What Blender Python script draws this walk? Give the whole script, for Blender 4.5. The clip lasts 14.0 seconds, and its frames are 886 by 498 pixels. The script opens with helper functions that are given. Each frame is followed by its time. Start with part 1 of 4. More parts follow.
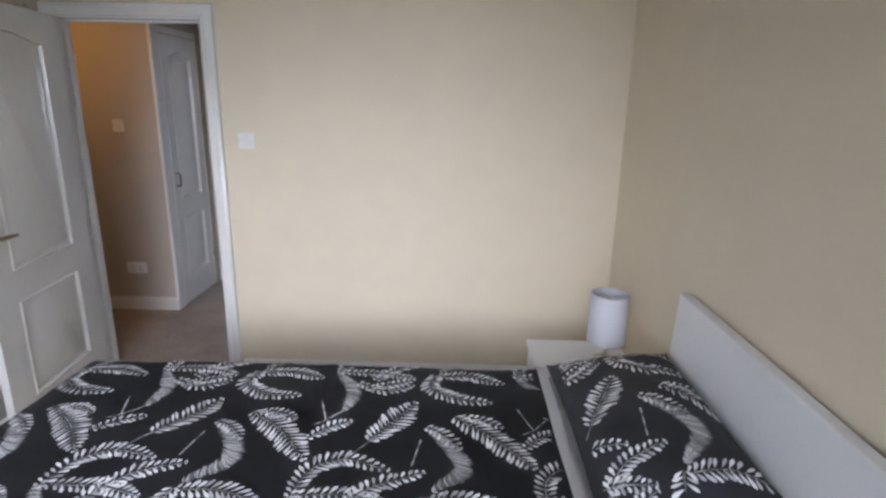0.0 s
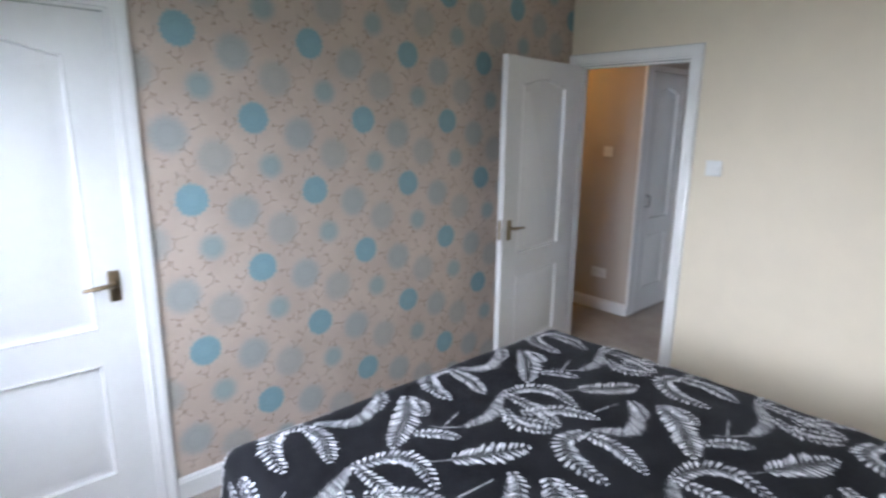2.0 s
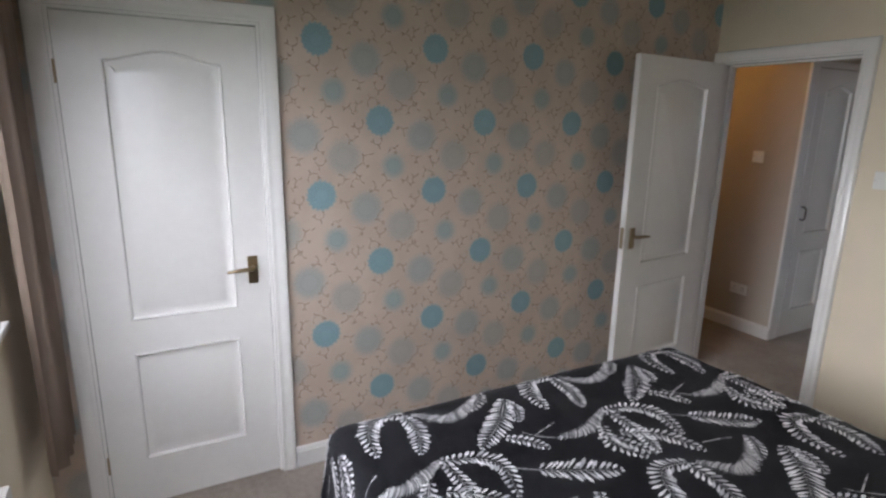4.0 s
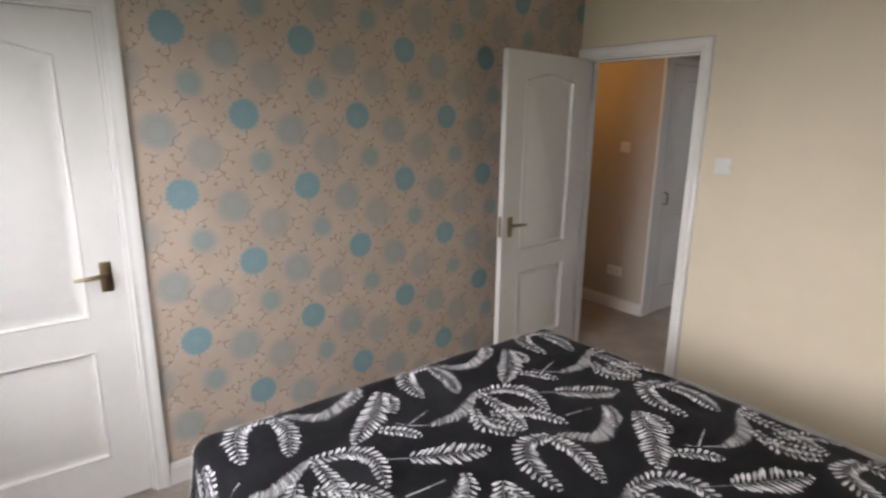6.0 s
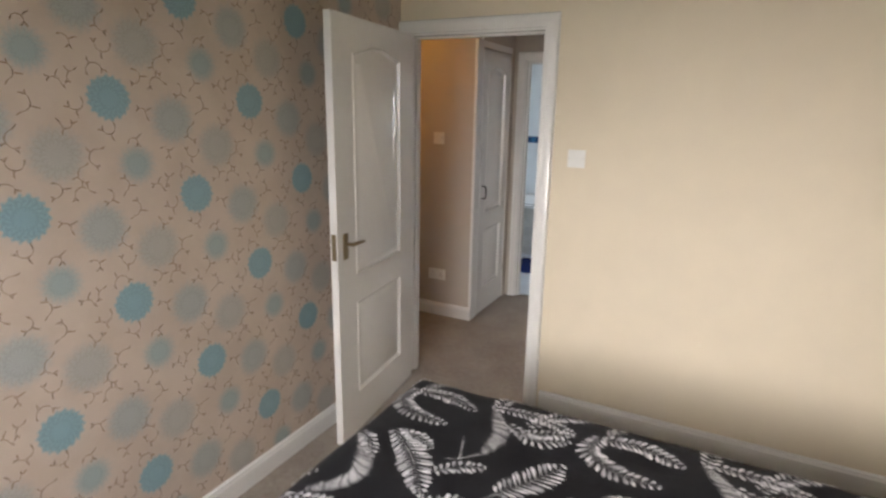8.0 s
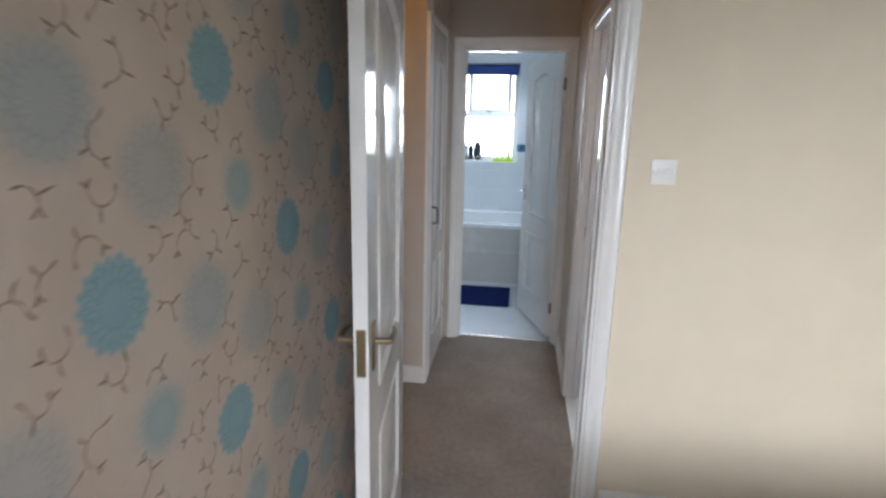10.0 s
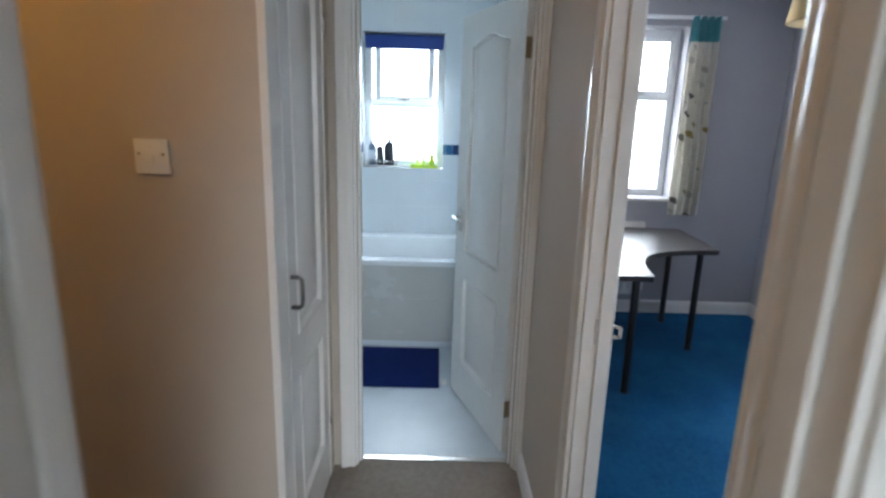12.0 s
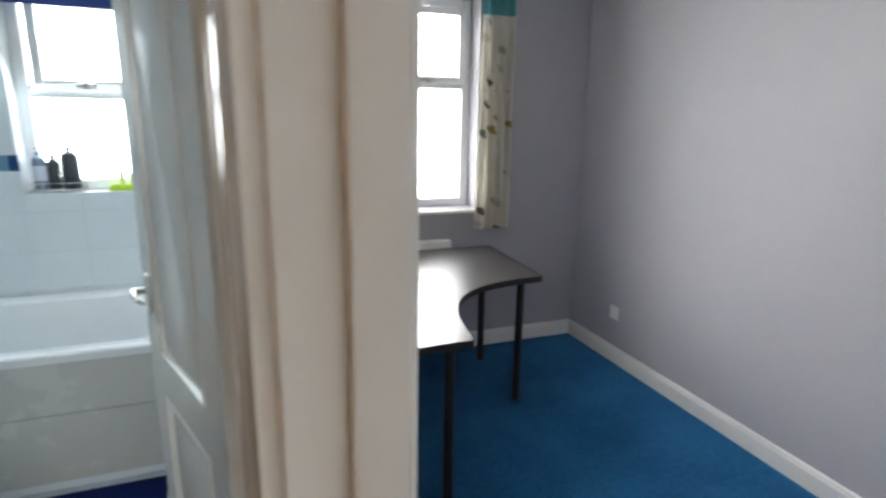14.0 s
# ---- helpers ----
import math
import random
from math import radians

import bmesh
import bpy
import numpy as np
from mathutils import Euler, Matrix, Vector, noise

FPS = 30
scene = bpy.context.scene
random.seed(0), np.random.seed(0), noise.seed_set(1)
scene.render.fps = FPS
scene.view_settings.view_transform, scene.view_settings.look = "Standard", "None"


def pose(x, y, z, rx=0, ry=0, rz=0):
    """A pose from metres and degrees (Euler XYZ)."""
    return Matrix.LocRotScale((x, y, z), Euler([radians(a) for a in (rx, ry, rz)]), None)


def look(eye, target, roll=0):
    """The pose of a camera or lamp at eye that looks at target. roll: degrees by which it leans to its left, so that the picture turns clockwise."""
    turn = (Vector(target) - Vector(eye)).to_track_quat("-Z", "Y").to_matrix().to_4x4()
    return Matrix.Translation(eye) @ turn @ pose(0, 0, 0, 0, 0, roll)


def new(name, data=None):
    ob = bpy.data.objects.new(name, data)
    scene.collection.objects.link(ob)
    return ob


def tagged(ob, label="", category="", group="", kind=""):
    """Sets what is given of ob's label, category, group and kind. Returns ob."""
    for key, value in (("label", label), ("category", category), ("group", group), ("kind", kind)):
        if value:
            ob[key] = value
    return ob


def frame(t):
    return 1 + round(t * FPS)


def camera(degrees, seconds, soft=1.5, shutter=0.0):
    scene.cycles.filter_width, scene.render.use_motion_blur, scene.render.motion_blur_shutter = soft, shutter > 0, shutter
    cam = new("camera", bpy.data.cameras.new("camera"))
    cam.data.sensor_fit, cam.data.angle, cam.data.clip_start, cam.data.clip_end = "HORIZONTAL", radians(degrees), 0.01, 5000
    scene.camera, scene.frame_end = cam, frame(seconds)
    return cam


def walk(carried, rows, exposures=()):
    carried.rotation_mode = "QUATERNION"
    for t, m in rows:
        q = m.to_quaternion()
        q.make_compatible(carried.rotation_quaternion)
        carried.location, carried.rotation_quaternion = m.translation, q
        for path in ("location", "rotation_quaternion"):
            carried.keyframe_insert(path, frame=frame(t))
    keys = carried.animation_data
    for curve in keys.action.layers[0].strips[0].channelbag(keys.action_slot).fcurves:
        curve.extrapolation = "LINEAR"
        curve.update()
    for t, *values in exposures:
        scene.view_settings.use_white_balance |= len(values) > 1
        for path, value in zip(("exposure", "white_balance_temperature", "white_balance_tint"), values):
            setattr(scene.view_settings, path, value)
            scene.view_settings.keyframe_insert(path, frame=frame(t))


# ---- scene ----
cam = camera(77.5, 14.0, soft=2.6, shutter=0.4)
PATH = [
    (0, (2.133, -2.979, 1.609), (2.092, -1.049, 1.088), 1.03),
    (0.5, (2.255, -2.994, 1.637), (1.996, -1.079, 1.121), 0.87),
    (1, (2.321, -3.033, 1.653), (1.649, -1.218, 1.146), 0.75),
    (1.5, (2.335, -3.153, 1.591), (1.192, -1.575, 1.139), -0.04),
    (2, (2.315, -3.217, 1.611), (0.866, -1.912, 1.166), 0.68),
    (2.5, (2.305, -3.240, 1.611), (0.679, -2.161, 1.174), 0.92),
    (2.7, (2.274, -3.299, 1.618), (0.644, -2.228, 1.178), 1.30),
    (4.8, (2.432, -3.078, 1.643), (0.680, -2.235, 1.172), 0.74),
    (5, (2.415, -3.090, 1.634), (0.683, -2.204, 1.170), 0.73),
    (5.5, (2.434, -3.050, 1.624), (0.786, -2.015, 1.162), 0.69),
    (6, (2.453, -3.033, 1.629), (0.919, -1.839, 1.158), 0.72),
    (6.5, (2.391, -3.027, 1.637), (0.982, -1.689, 1.162), 0.82),
    (7, (2.236, -2.974, 1.640), (0.991, -1.485, 1.160), 0.82),
    (7.5, (2.028, -2.899, 1.605), (0.996, -1.254, 1.129), 0.76),
    (8, (1.684, -2.724, 1.609), (0.796, -1.001, 1.115), 1.02),
    (8.2, (1.522, -2.674, 1.638), (0.670, -0.940, 1.123), 0.72),
    (9.3, (0.691, -2.496, 1.588), (0.206, -0.616, 1.105), 1.07),
    (10.3, (0.442, -1.780, 1.540), (0.254, 0.159, 1.080), 1.24),
    (10.5, (0.391, -1.641, 1.544), (0.249, 0.301, 1.084), 1.24),
    (11, (0.395, -1.240, 1.539), (0.361, 0.704, 1.069), 1.26),
    (11.5, (0.438, -0.815, 1.546), (0.440, 1.127, 1.067), 1.42),
    (12, (0.446, -0.425, 1.514), (0.468, 1.518, 1.044), 1.73),
    (12.5, (0.510, -0.082, 1.496), (0.565, 1.860, 1.027), 1.75),
    (13, (0.612, 0.179, 1.491), (0.755, 2.116, 1.017), 1.28),
    (13.5, (0.721, 0.448, 1.518), (1.140, 2.346, 1.049), 1.59),
    (14, (0.825, 0.655, 1.515), (1.511, 2.473, 1.043), 0.94),
]
EXPOSURES = [(0.0, -0.5, 5700, 16), (1.0, -0.48, 5550, 15), (1.5, -0.48, 5380, 13), (2.0, -0.36, 5450, 13), (2.6, -0.60, 5650, 14), (5.0, -1.0, 6300, 16), (6.5, -0.55, 6550, 16), (8.0, -0.40, 6700, 16),
             (10.3, -0.48, 5850, 12), (11.5, -0.38, 5950, 9), (12.5, -0.32, 5600, 7), (13.0, -0.32, 5750, 7), (14.0, -0.42, 6500, 8)]
walk(cam, [(t, look(eye, target, roll)) for t, eye, target, roll in PATH], EXPOSURES)

# ---- light ----
world = bpy.data.worlds.new("overcast_sky")
world.use_nodes = True
scene.world = world
_n = world.node_tree.nodes
_sky = _n.new("ShaderNodeTexSky")
_sky.sky_type = 'NISHITA'
_sky.sun_disc = False
_sky.sun_elevation, _sky.sun_rotation = radians(38), radians(200)
_sky.dust_density = 4.0
world.node_tree.links.new(_sky.outputs[0], _n["Background"].inputs[0])
_n["Background"].inputs[1].default_value = 0.15

SUN = bpy.data.lights.new("sun", "SUN")
SUN.energy, SUN.angle, SUN.color = 0.8, radians(25), (1.0, 0.96, 0.9)
sun = new("sun", SUN)
sun.matrix_world = look((0, 0, 20), (0 + 3, 0 - 8, 0))


def window_light(name, place, target, wide, high, watts, colour, spread=180.0):
    """Daylight that comes in through one window."""
    lamp = bpy.data.lights.new(name, "AREA")
    lamp.shape, lamp.size, lamp.size_y, lamp.energy, lamp.color, lamp.spread = 'RECTANGLE', wide, high, watts, colour, radians(spread)
    ob = new(name, lamp)
    ob.matrix_world = look(place, target)
    return ob


HAZE = 9.0
window_light("bedroom_daylight", (0.92, -3.60, 1.58), (0.02, -2.72, 0.28), 1.1, 1.05, 24, (0.96, 0.97, 1.0), 118)
window_light("bedroom_skylight", (1.35, -3.62, 1.56), (1.75, 0.0, 0.55), 1.8, 1.0, 17, (0.99, 0.98, 0.97), 64)
window_light("bathroom_daylight", (0.167, 3.95, 1.60), (0.167, 2.6, 0.7), 0.5, 0.85, 23, (0.82, 0.93, 1.0))
window_light("study_daylight", (1.66, 4.16, 1.62), (1.90, 2.2, 0.85), 1.25, 1.35, 108, (1.0, 0.97, 0.96), 150)
STUDY_LAMP = bpy.data.lights.new("pendant_bulb", "POINT")
STUDY_LAMP.energy, STUDY_LAMP.color, STUDY_LAMP.shadow_soft_size = 9, (1.0, 0.72, 0.42), 0.035
pendant_bulb = new("pendant_bulb", STUDY_LAMP)
pendant_bulb.location = (1.90, 1.78, 1.91)
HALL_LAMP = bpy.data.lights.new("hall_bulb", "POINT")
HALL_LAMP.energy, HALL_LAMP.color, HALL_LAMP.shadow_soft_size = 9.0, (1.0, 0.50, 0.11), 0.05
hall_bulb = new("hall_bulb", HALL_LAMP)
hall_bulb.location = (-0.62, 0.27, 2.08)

# ---- mesh helpers ----
def mesh_object(name, bm, mats, smooth=False):
    me = bpy.data.meshes.new(name)
    bm.normal_update()
    bm.to_mesh(me)
    bm.free()
    for m in (mats if isinstance(mats, (list, tuple)) else [mats]):
        me.materials.append(m)
    if smooth:
        me.polygons.foreach_set("use_smooth", [True] * len(me.polygons))
        me.set_sharp_from_angle(angle=radians(40))
    return new(name, me)


def thing(name, place, label, category, group="", kind=""):
    """An Empty at the base of a thing; its parts are built round that base."""
    ob = new(name)
    ob.location = place
    ob.empty_display_size = 0.05
    return tagged(ob, label, category, group, kind)


def part(name, bm, mat, parent, label="", smooth=False):
    ob = mesh_object(name, bm, mat, smooth)
    ob.parent = parent
    return tagged(ob, label)


def solid(name, bm, mat, label, category, kind="", smooth=False, group=""):
    return tagged(mesh_object(name, bm, mat, smooth), label, category, group, kind)


def box(x0, x1, y0, y1, z0, z1, bevel=0.0, bm=None, seg=2):
    bm = bm or bmesh.new()
    vs = [bm.verts.new((x, y, z)) for z in (z0, z1) for x, y in ((x0, y0), (x1, y0), (x1, y1), (x0, y1))]
    fs = [bm.faces.new([vs[i] for i in q]) for q in ((3, 2, 1, 0), (4, 5, 6, 7), (0, 1, 5, 4), (1, 2, 6, 5), (2, 3, 7, 6), (3, 0, 4, 7))]
    if bevel:
        es = {e for f in fs for e in f.edges}
        bmesh.ops.bevel(bm, geom=list(es), offset=bevel, segments=seg, profile=0.6, affect='EDGES')
    return bm


def tube(points, radius, bm=None, sides=10, caps=True):
    """A round bar along a line of points."""
    bm = bm or bmesh.new()
    pts = [Vector(p) for p in points]
    rings = []
    for i, p in enumerate(pts):
        way = ((pts[i + 1] if i + 1 < len(pts) else p) - (pts[i - 1] if i else p)).normalized()
        side = way.orthogonal().normalized() if not rings else (last - way * last.dot(way)).normalized()
        last = side
        up = way.cross(side)
        r = radius[i] if isinstance(radius, (list, tuple)) else radius
        rings.append([bm.verts.new(p + r * (side * math.cos(a) + up * math.sin(a))) for a in (2 * math.pi * k / sides for k in range(sides))])
    for a, b in zip(rings, rings[1:]):
        for k in range(sides):
            bm.faces.new((a[k], a[(k + 1) % sides], b[(k + 1) % sides], b[k]))
    if caps:
        bm.faces.new(rings[0][::-1])
        bm.faces.new(rings[-1])
    return bm


def lathe(profile, place=(0, 0, 0), bm=None, sides=24):
    """A turned shape: profile rows of (radius, height)."""
    bm = bm or bmesh.new()
    rings = [[bm.verts.new((place[0] + r * math.cos(a), place[1] + r * math.sin(a), place[2] + h))
              for a in (2 * math.pi * k / sides for k in range(sides))] for r, h in profile]
    for a, b in zip(rings, rings[1:]):
        for k in range(sides):
            bm.faces.new((a[k], a[(k + 1) % sides], b[(k + 1) % sides], b[k]))
    if profile[0][0] > 1e-4:
        bm.faces.new(rings[0][::-1])
    if profile[-1][0] > 1e-4:
        bm.faces.new(rings[-1])
    bmesh.ops.remove_doubles(bm, verts=bm.verts, dist=1e-5)
    return bm


def prism(outline, z0, z1, bevel=0.0, bm=None):
    """An upright slab with the given outline (counter-clockwise)."""
    bm = bm or bmesh.new()
    low = [bm.verts.new((x, y, z0)) for x, y in outline]
    top = [bm.verts.new((x, y, z1)) for x, y in outline]
    cap = bm.faces.new(top)
    bm.faces.new(low[::-1])
    n = len(low)
    for i in range(n):
        bm.faces.new((low[i], low[(i + 1) % n], top[(i + 1) % n], top[i]))
    if bevel:
        bmesh.ops.bevel(bm, geom=list(cap.edges), offset=bevel, segments=2, profile=0.6, affect='EDGES')
    return bm


def moulding(path, out, profile, bm=None):
    """Sweeps a profile of (inward offset, proud height) along a mitred path in one plane; out is the way it stands proud.
    Offsets lie to the left of the path as seen from its front."""
    bm = bm or bmesh.new()
    pts, out = [Vector(p) for p in path], Vector(out)
    rows = []
    for i, p in enumerate(pts):
        a = (p - pts[i - 1]).normalized() if i else None
        b = (pts[i + 1] - p).normalized() if i + 1 < len(pts) else None
        sides = [out.cross(w) for w in (a, b) if w is not None]
        s = sides[0] if len(sides) == 1 else (sides[0] + sides[1]) / (1 + sides[0].dot(sides[1]))
        rows.append([bm.verts.new(p + s * d + out * h) for d, h in profile])
    for r, q in zip(rows, rows[1:]):
        for k in range(len(profile) - 1):
            bm.faces.new((r[k], q[k], q[k + 1], r[k + 1]))
    for r in (rows[0], rows[-1]):
        bm.faces.new(r)
    bmesh.ops.recalc_face_normals(bm, faces=bm.faces)
    return bm


def wall(name, axis, at, thick, a0, a1, height, holes, mat_low, mat_high, mat_hole, label):
    """A wall that runs along x or y; its faces lie at `at` and `at + thick`. holes: (start, end, bottom, top)."""
    bm = bmesh.new()

    def block(s, e, z0, z1):
        if axis == "x":
            box(s, e, at, at + thick, z0, z1, bm=bm)
        else:
            box(at, at + thick, s, e, z0, z1, bm=bm)

    cursor = a0
    for s, e, z0, z1 in sorted(holes):
        block(cursor, s, 0, height)
        if z0 > 0:
            block(s, e, 0, z0)
        if z1 < height:
            block(s, e, z1, height)
        cursor = e
    block(cursor, a1, 0, height)
    bm.normal_update()
    k = 1 if axis == "x" else 0
    for f in bm.faces:
        f.material_index = 0 if f.normal[k] < -0.5 else 1 if f.normal[k] > 0.5 else 2
    return tagged(mesh_object(name, bm, [mat_low, mat_high, mat_hole]), label, "wall", "", "structure")

# ---- materials ----
class Nodes:
    """Short names for building a node material."""

    def __init__(self, name, base=(0.8, 0.8, 0.8), rough=0.5, metal=0.0):
        self.mat = bpy.data.materials.new(name)
        self.mat.use_nodes = True
        self.tree = self.mat.node_tree
        self.bsdf = self.tree.nodes["Principled BSDF"]
        self.set("Base Color", (*base, 1))
        self.set("Roughness", rough)
        self.set("Metallic", metal)

    def set(self, socket, value):
        s = self.bsdf.inputs[socket]
        if isinstance(value, bpy.types.NodeSocket):
            self.tree.links.new(value, s)
        else:
            s.default_value = value
        return self

    def node(self, kind):
        return self.tree.nodes.new(kind)

    def feed(self, socket, value):
        if isinstance(value, bpy.types.NodeSocket):
            self.tree.links.new(value, socket)
        elif value is not None:
            socket.default_value = value

    def math(self, op, a, b=None, c=None):
        n = self.node("ShaderNodeMath")
        n.operation = op
        for s, v in zip(n.inputs, (a, b, c)):
            self.feed(s, v)
        return n.outputs[0]

    def coords(self, which="Object"):
        return self.node("ShaderNodeTexCoord").outputs[which]

    def place(self):
        return self.node("ShaderNodeNewGeometry").outputs["Position"]

    def split(self, v):
        n = self.node("ShaderNodeSeparateXYZ")
        self.feed(n.inputs[0], v)
        return n.outputs

    def noise(self, v, scale, detail=3.0, rough=0.55):
        n = self.node("ShaderNodeTexNoise")
        self.feed(n.inputs["Vector"], v)
        n.inputs["Scale"].default_value, n.inputs["Detail"].default_value, n.inputs["Roughness"].default_value = scale, detail, rough
        return n.outputs["Fac"]

    def ramp(self, v, low, high, a=0.0, b=1.0):
        n = self.node("ShaderNodeMapRange")
        n.interpolation_type = 'SMOOTHSTEP'
        for s, x in zip(n.inputs, (v, low, high, a, b)):
            self.feed(s, x)
        return n.outputs[0]

    def mix(self, fac, a, b, blend='MIX'):
        n = self.node("ShaderNodeMix")
        n.data_type, n.blend_type = 'RGBA', blend
        self.feed(n.inputs[0], fac)
        self.feed(n.inputs[6], (*a, 1) if isinstance(a, tuple) else a)
        self.feed(n.inputs[7], (*b, 1) if isinstance(b, tuple) else b)
        return n.outputs[2]

    def bump(self, height, strength=0.3, distance=0.002):
        n = self.node("ShaderNodeBump")
        n.inputs["Strength"].default_value, n.inputs["Distance"].default_value = strength, distance
        self.feed(n.inputs["Height"], height)
        self.set("Normal", n.outputs[0])
        return self


def plain(name, base, rough=0.5, metal=0.0, vary=0.06, grain=60.0, bump=0.12, scale=2.2, dist=0.001):
    """Paint, plastic or metal with slight unevenness at two scales."""
    m = Nodes(name, base, rough, metal)
    p = m.place()
    big, small = m.noise(p, scale, 3), m.noise(p, grain, 2)
    both = m.math('ADD', m.math('MULTIPLY', big, 0.7), m.math('MULTIPLY', small, 0.3))
    dark, light = (tuple(min(1.0, c * (1 + k)) for c in base) for k in (-vary, vary))
    m.set("Base Color", m.mix(m.ramp(both, 0.3, 0.7), dark, light))
    m.set("Roughness", m.ramp(both, 0.25, 0.75, max(0.02, rough - 0.06), min(1, rough + 0.06)))
    m.bump(small, bump, dist)
    return m.mat


def emulsion(name, base):
    m = Nodes(name, base, 0.8)
    p = m.place()
    big, mid, fine = m.noise(p, 0.9, 3), m.noise(p, 7, 4), m.noise(p, 220, 2)
    tone = m.math('ADD', m.math('MULTIPLY', big, 0.6), m.math('MULTIPLY', mid, 0.4))
    m.set("Base Color", m.mix(m.ramp(tone, 0.3, 0.7), tuple(c * 0.96 for c in base), tuple(min(1, c * 1.03) for c in base)))
    m.set("Roughness", m.ramp(mid, 0.3, 0.7, 0.68, 0.84))
    m.bump(m.math('ADD', fine, m.math('MULTIPLY', mid, 1.5)), 0.18, 0.0015)
    return m.mat


def carpet(name, base, light):
    m = Nodes(name, base, 0.95)
    p = m.place()
    fine, mid, big = m.noise(p, 330, 3, 0.7), m.noise(p, 40, 3), m.noise(p, 2.6, 4)
    tone = m.math('ADD', m.math('MULTIPLY', fine, 0.5), m.math('ADD', m.math('MULTIPLY', mid, 0.2), m.math('MULTIPLY', big, 0.3)))
    m.set("Base Color", m.mix(m.ramp(tone, 0.36, 0.64), base, light))
    m.set("Sheen Weight", 0.02).set("Specular IOR Level", 0.1)
    m.bump(fine, 0.9, 0.006)
    return m.mat


def patterned_paper():
    """Pale copper paper with rows of blue and grey-blue flower heads and thin brown twigs."""
    m = Nodes("patterned_wallpaper", (0.5, 0.4, 0.3), 0.5)
    x, y, z = m.split(m.place())
    y = m.math('ADD', y, m.math('MULTIPLY', m.math('SUBTRACT', m.noise(m.place(), 26, 3), 0.5), 0.010))
    z = m.math('ADD', z, m.math('MULTIPLY', m.math('SUBTRACT', m.noise(m.place(), 31, 3), 0.5), 0.010))
    PW, PH = 0.5524, 0.6489
    ground = m.mix(m.ramp(m.noise(m.place(), 5, 4), 0.35, 0.65), (0.525, 0.425, 0.340), (0.585, 0.480, 0.390))
    jag = m.math('MULTIPLY', m.math('SUBTRACT', m.noise(m.place(), 55, 2), 0.5), 0.012)
    colour = ground
    flowers = ((0.106, 0.165, 0.086, (0.370, 0.390, 0.365), 0.66), (0.208, -0.067, 0.084, (0.345, 0.395, 0.390), 0.74),
               (0.065, -0.203, 0.063, (0.275, 0.385, 0.395), 0.78), (0.0, 0.0, 0.066, (0.225, 0.385, 0.430), 0.93))
    for dy, dz, r, tint, weight in flowers:
        near = None
        for half in (0, 1):
            cy, cz = -2.216 + dy + half * PW / 2, 1.622 + dz + half * PH / 2
            u = m.math('MULTIPLY', m.math('SUBTRACT', m.math('FRACT', m.math('MULTIPLY_ADD', y, 1 / PW, 0.5 - cy / PW)), 0.5), PW)
            v = m.math('MULTIPLY', m.math('SUBTRACT', m.math('FRACT', m.math('MULTIPLY_ADD', z, 1 / PH, 0.5 - cz / PH)), 0.5), PH)
            d = m.math('SQRT', m.math('ADD', m.math('MULTIPLY', u, u), m.math('MULTIPLY', v, v)))
            a = m.math('ARCTAN2', v, u)
            if near is None:
                near, ang = d, a
            else:
                first = m.math('LESS_THAN', near, d)
                ang = m.math('ADD', m.math('MULTIPLY', first, ang), m.math('MULTIPLY', m.math('SUBTRACT', 1.0, first), a))
                near = m.math('MINIMUM', near, d)
        tier = m.math('MULTIPLY', m.math('FLOOR', m.math('MULTIPLY', near, 3.2 / r)), 1.9)
        petals = m.math('SINE', m.math('ADD', m.math('MULTIPLY_ADD', ang, 18.0, tier), m.math('MULTIPLY', m.noise(m.place(), 28, 2), 2.4)))
        edge = m.math('ADD', near, m.math('ADD', jag, m.math('MULTIPLY', petals, 0.0042)))
        disc = m.math('MULTIPLY', m.ramp(edge, r - (0.007 if weight > 0.9 else 0.038), r + (0.004 if weight > 0.9 else 0.012), 1.0, 0.0), weight)
        scale_ = m.math('SUBTRACT', m.math('MULTIPLY', near, 3.6 / r), m.math('MULTIPLY', m.math('ABSOLUTE', m.math('SINE', m.math('MULTIPLY_ADD', ang, 9.0, m.math('MULTIPLY', m.noise(m.place(), 28, 2), 2.0)))), 0.75))
        ring = m.ramp(m.math('FRACT', scale_), 0.0, 0.34, 1.0, 0.0)
        streak = m.math('MAXIMUM', ring, m.math('MULTIPLY', m.ramp(petals, 0.2, 0.95), 0.45))
        shade = m.mix(m.math('MULTIPLY', m.math('MULTIPLY', streak, m.ramp(near, 0.1 * r, 0.55 * r, 0.35, 1.0)), 0.72), tint, tuple(c * 0.58 for c in tint))
        colour = m.mix(disc, colour, shade)
    m.set("Base Color", colour)
    m.set("Roughness", m.ramp(m.noise(m.place(), 30, 3), 0.3, 0.7, 0.42, 0.6))
    m.bump(m.noise(m.place(), 300, 2), 0.15, 0.001)
    return m.mat


def black_cotton():
    m = Nodes("black_cotton", (0.02, 0.02, 0.025), 0.85)
    p = m.place()
    tone = m.math('ADD', m.math('MULTIPLY', m.noise(p, 6, 3), 0.6), m.math('MULTIPLY', m.noise(p, 420, 2), 0.4))
    m.set("Base Color", m.mix(m.ramp(tone, 0.3, 0.7), (0.011, 0.011, 0.015), (0.022, 0.022, 0.028)))
    m.set("Sheen Weight", 0.04)
    m.bump(m.math('ADD', m.noise(p, 700, 2), m.math('MULTIPLY', m.noise(p, 9, 3), 6.0)), 0.25, 0.003)
    return m.mat


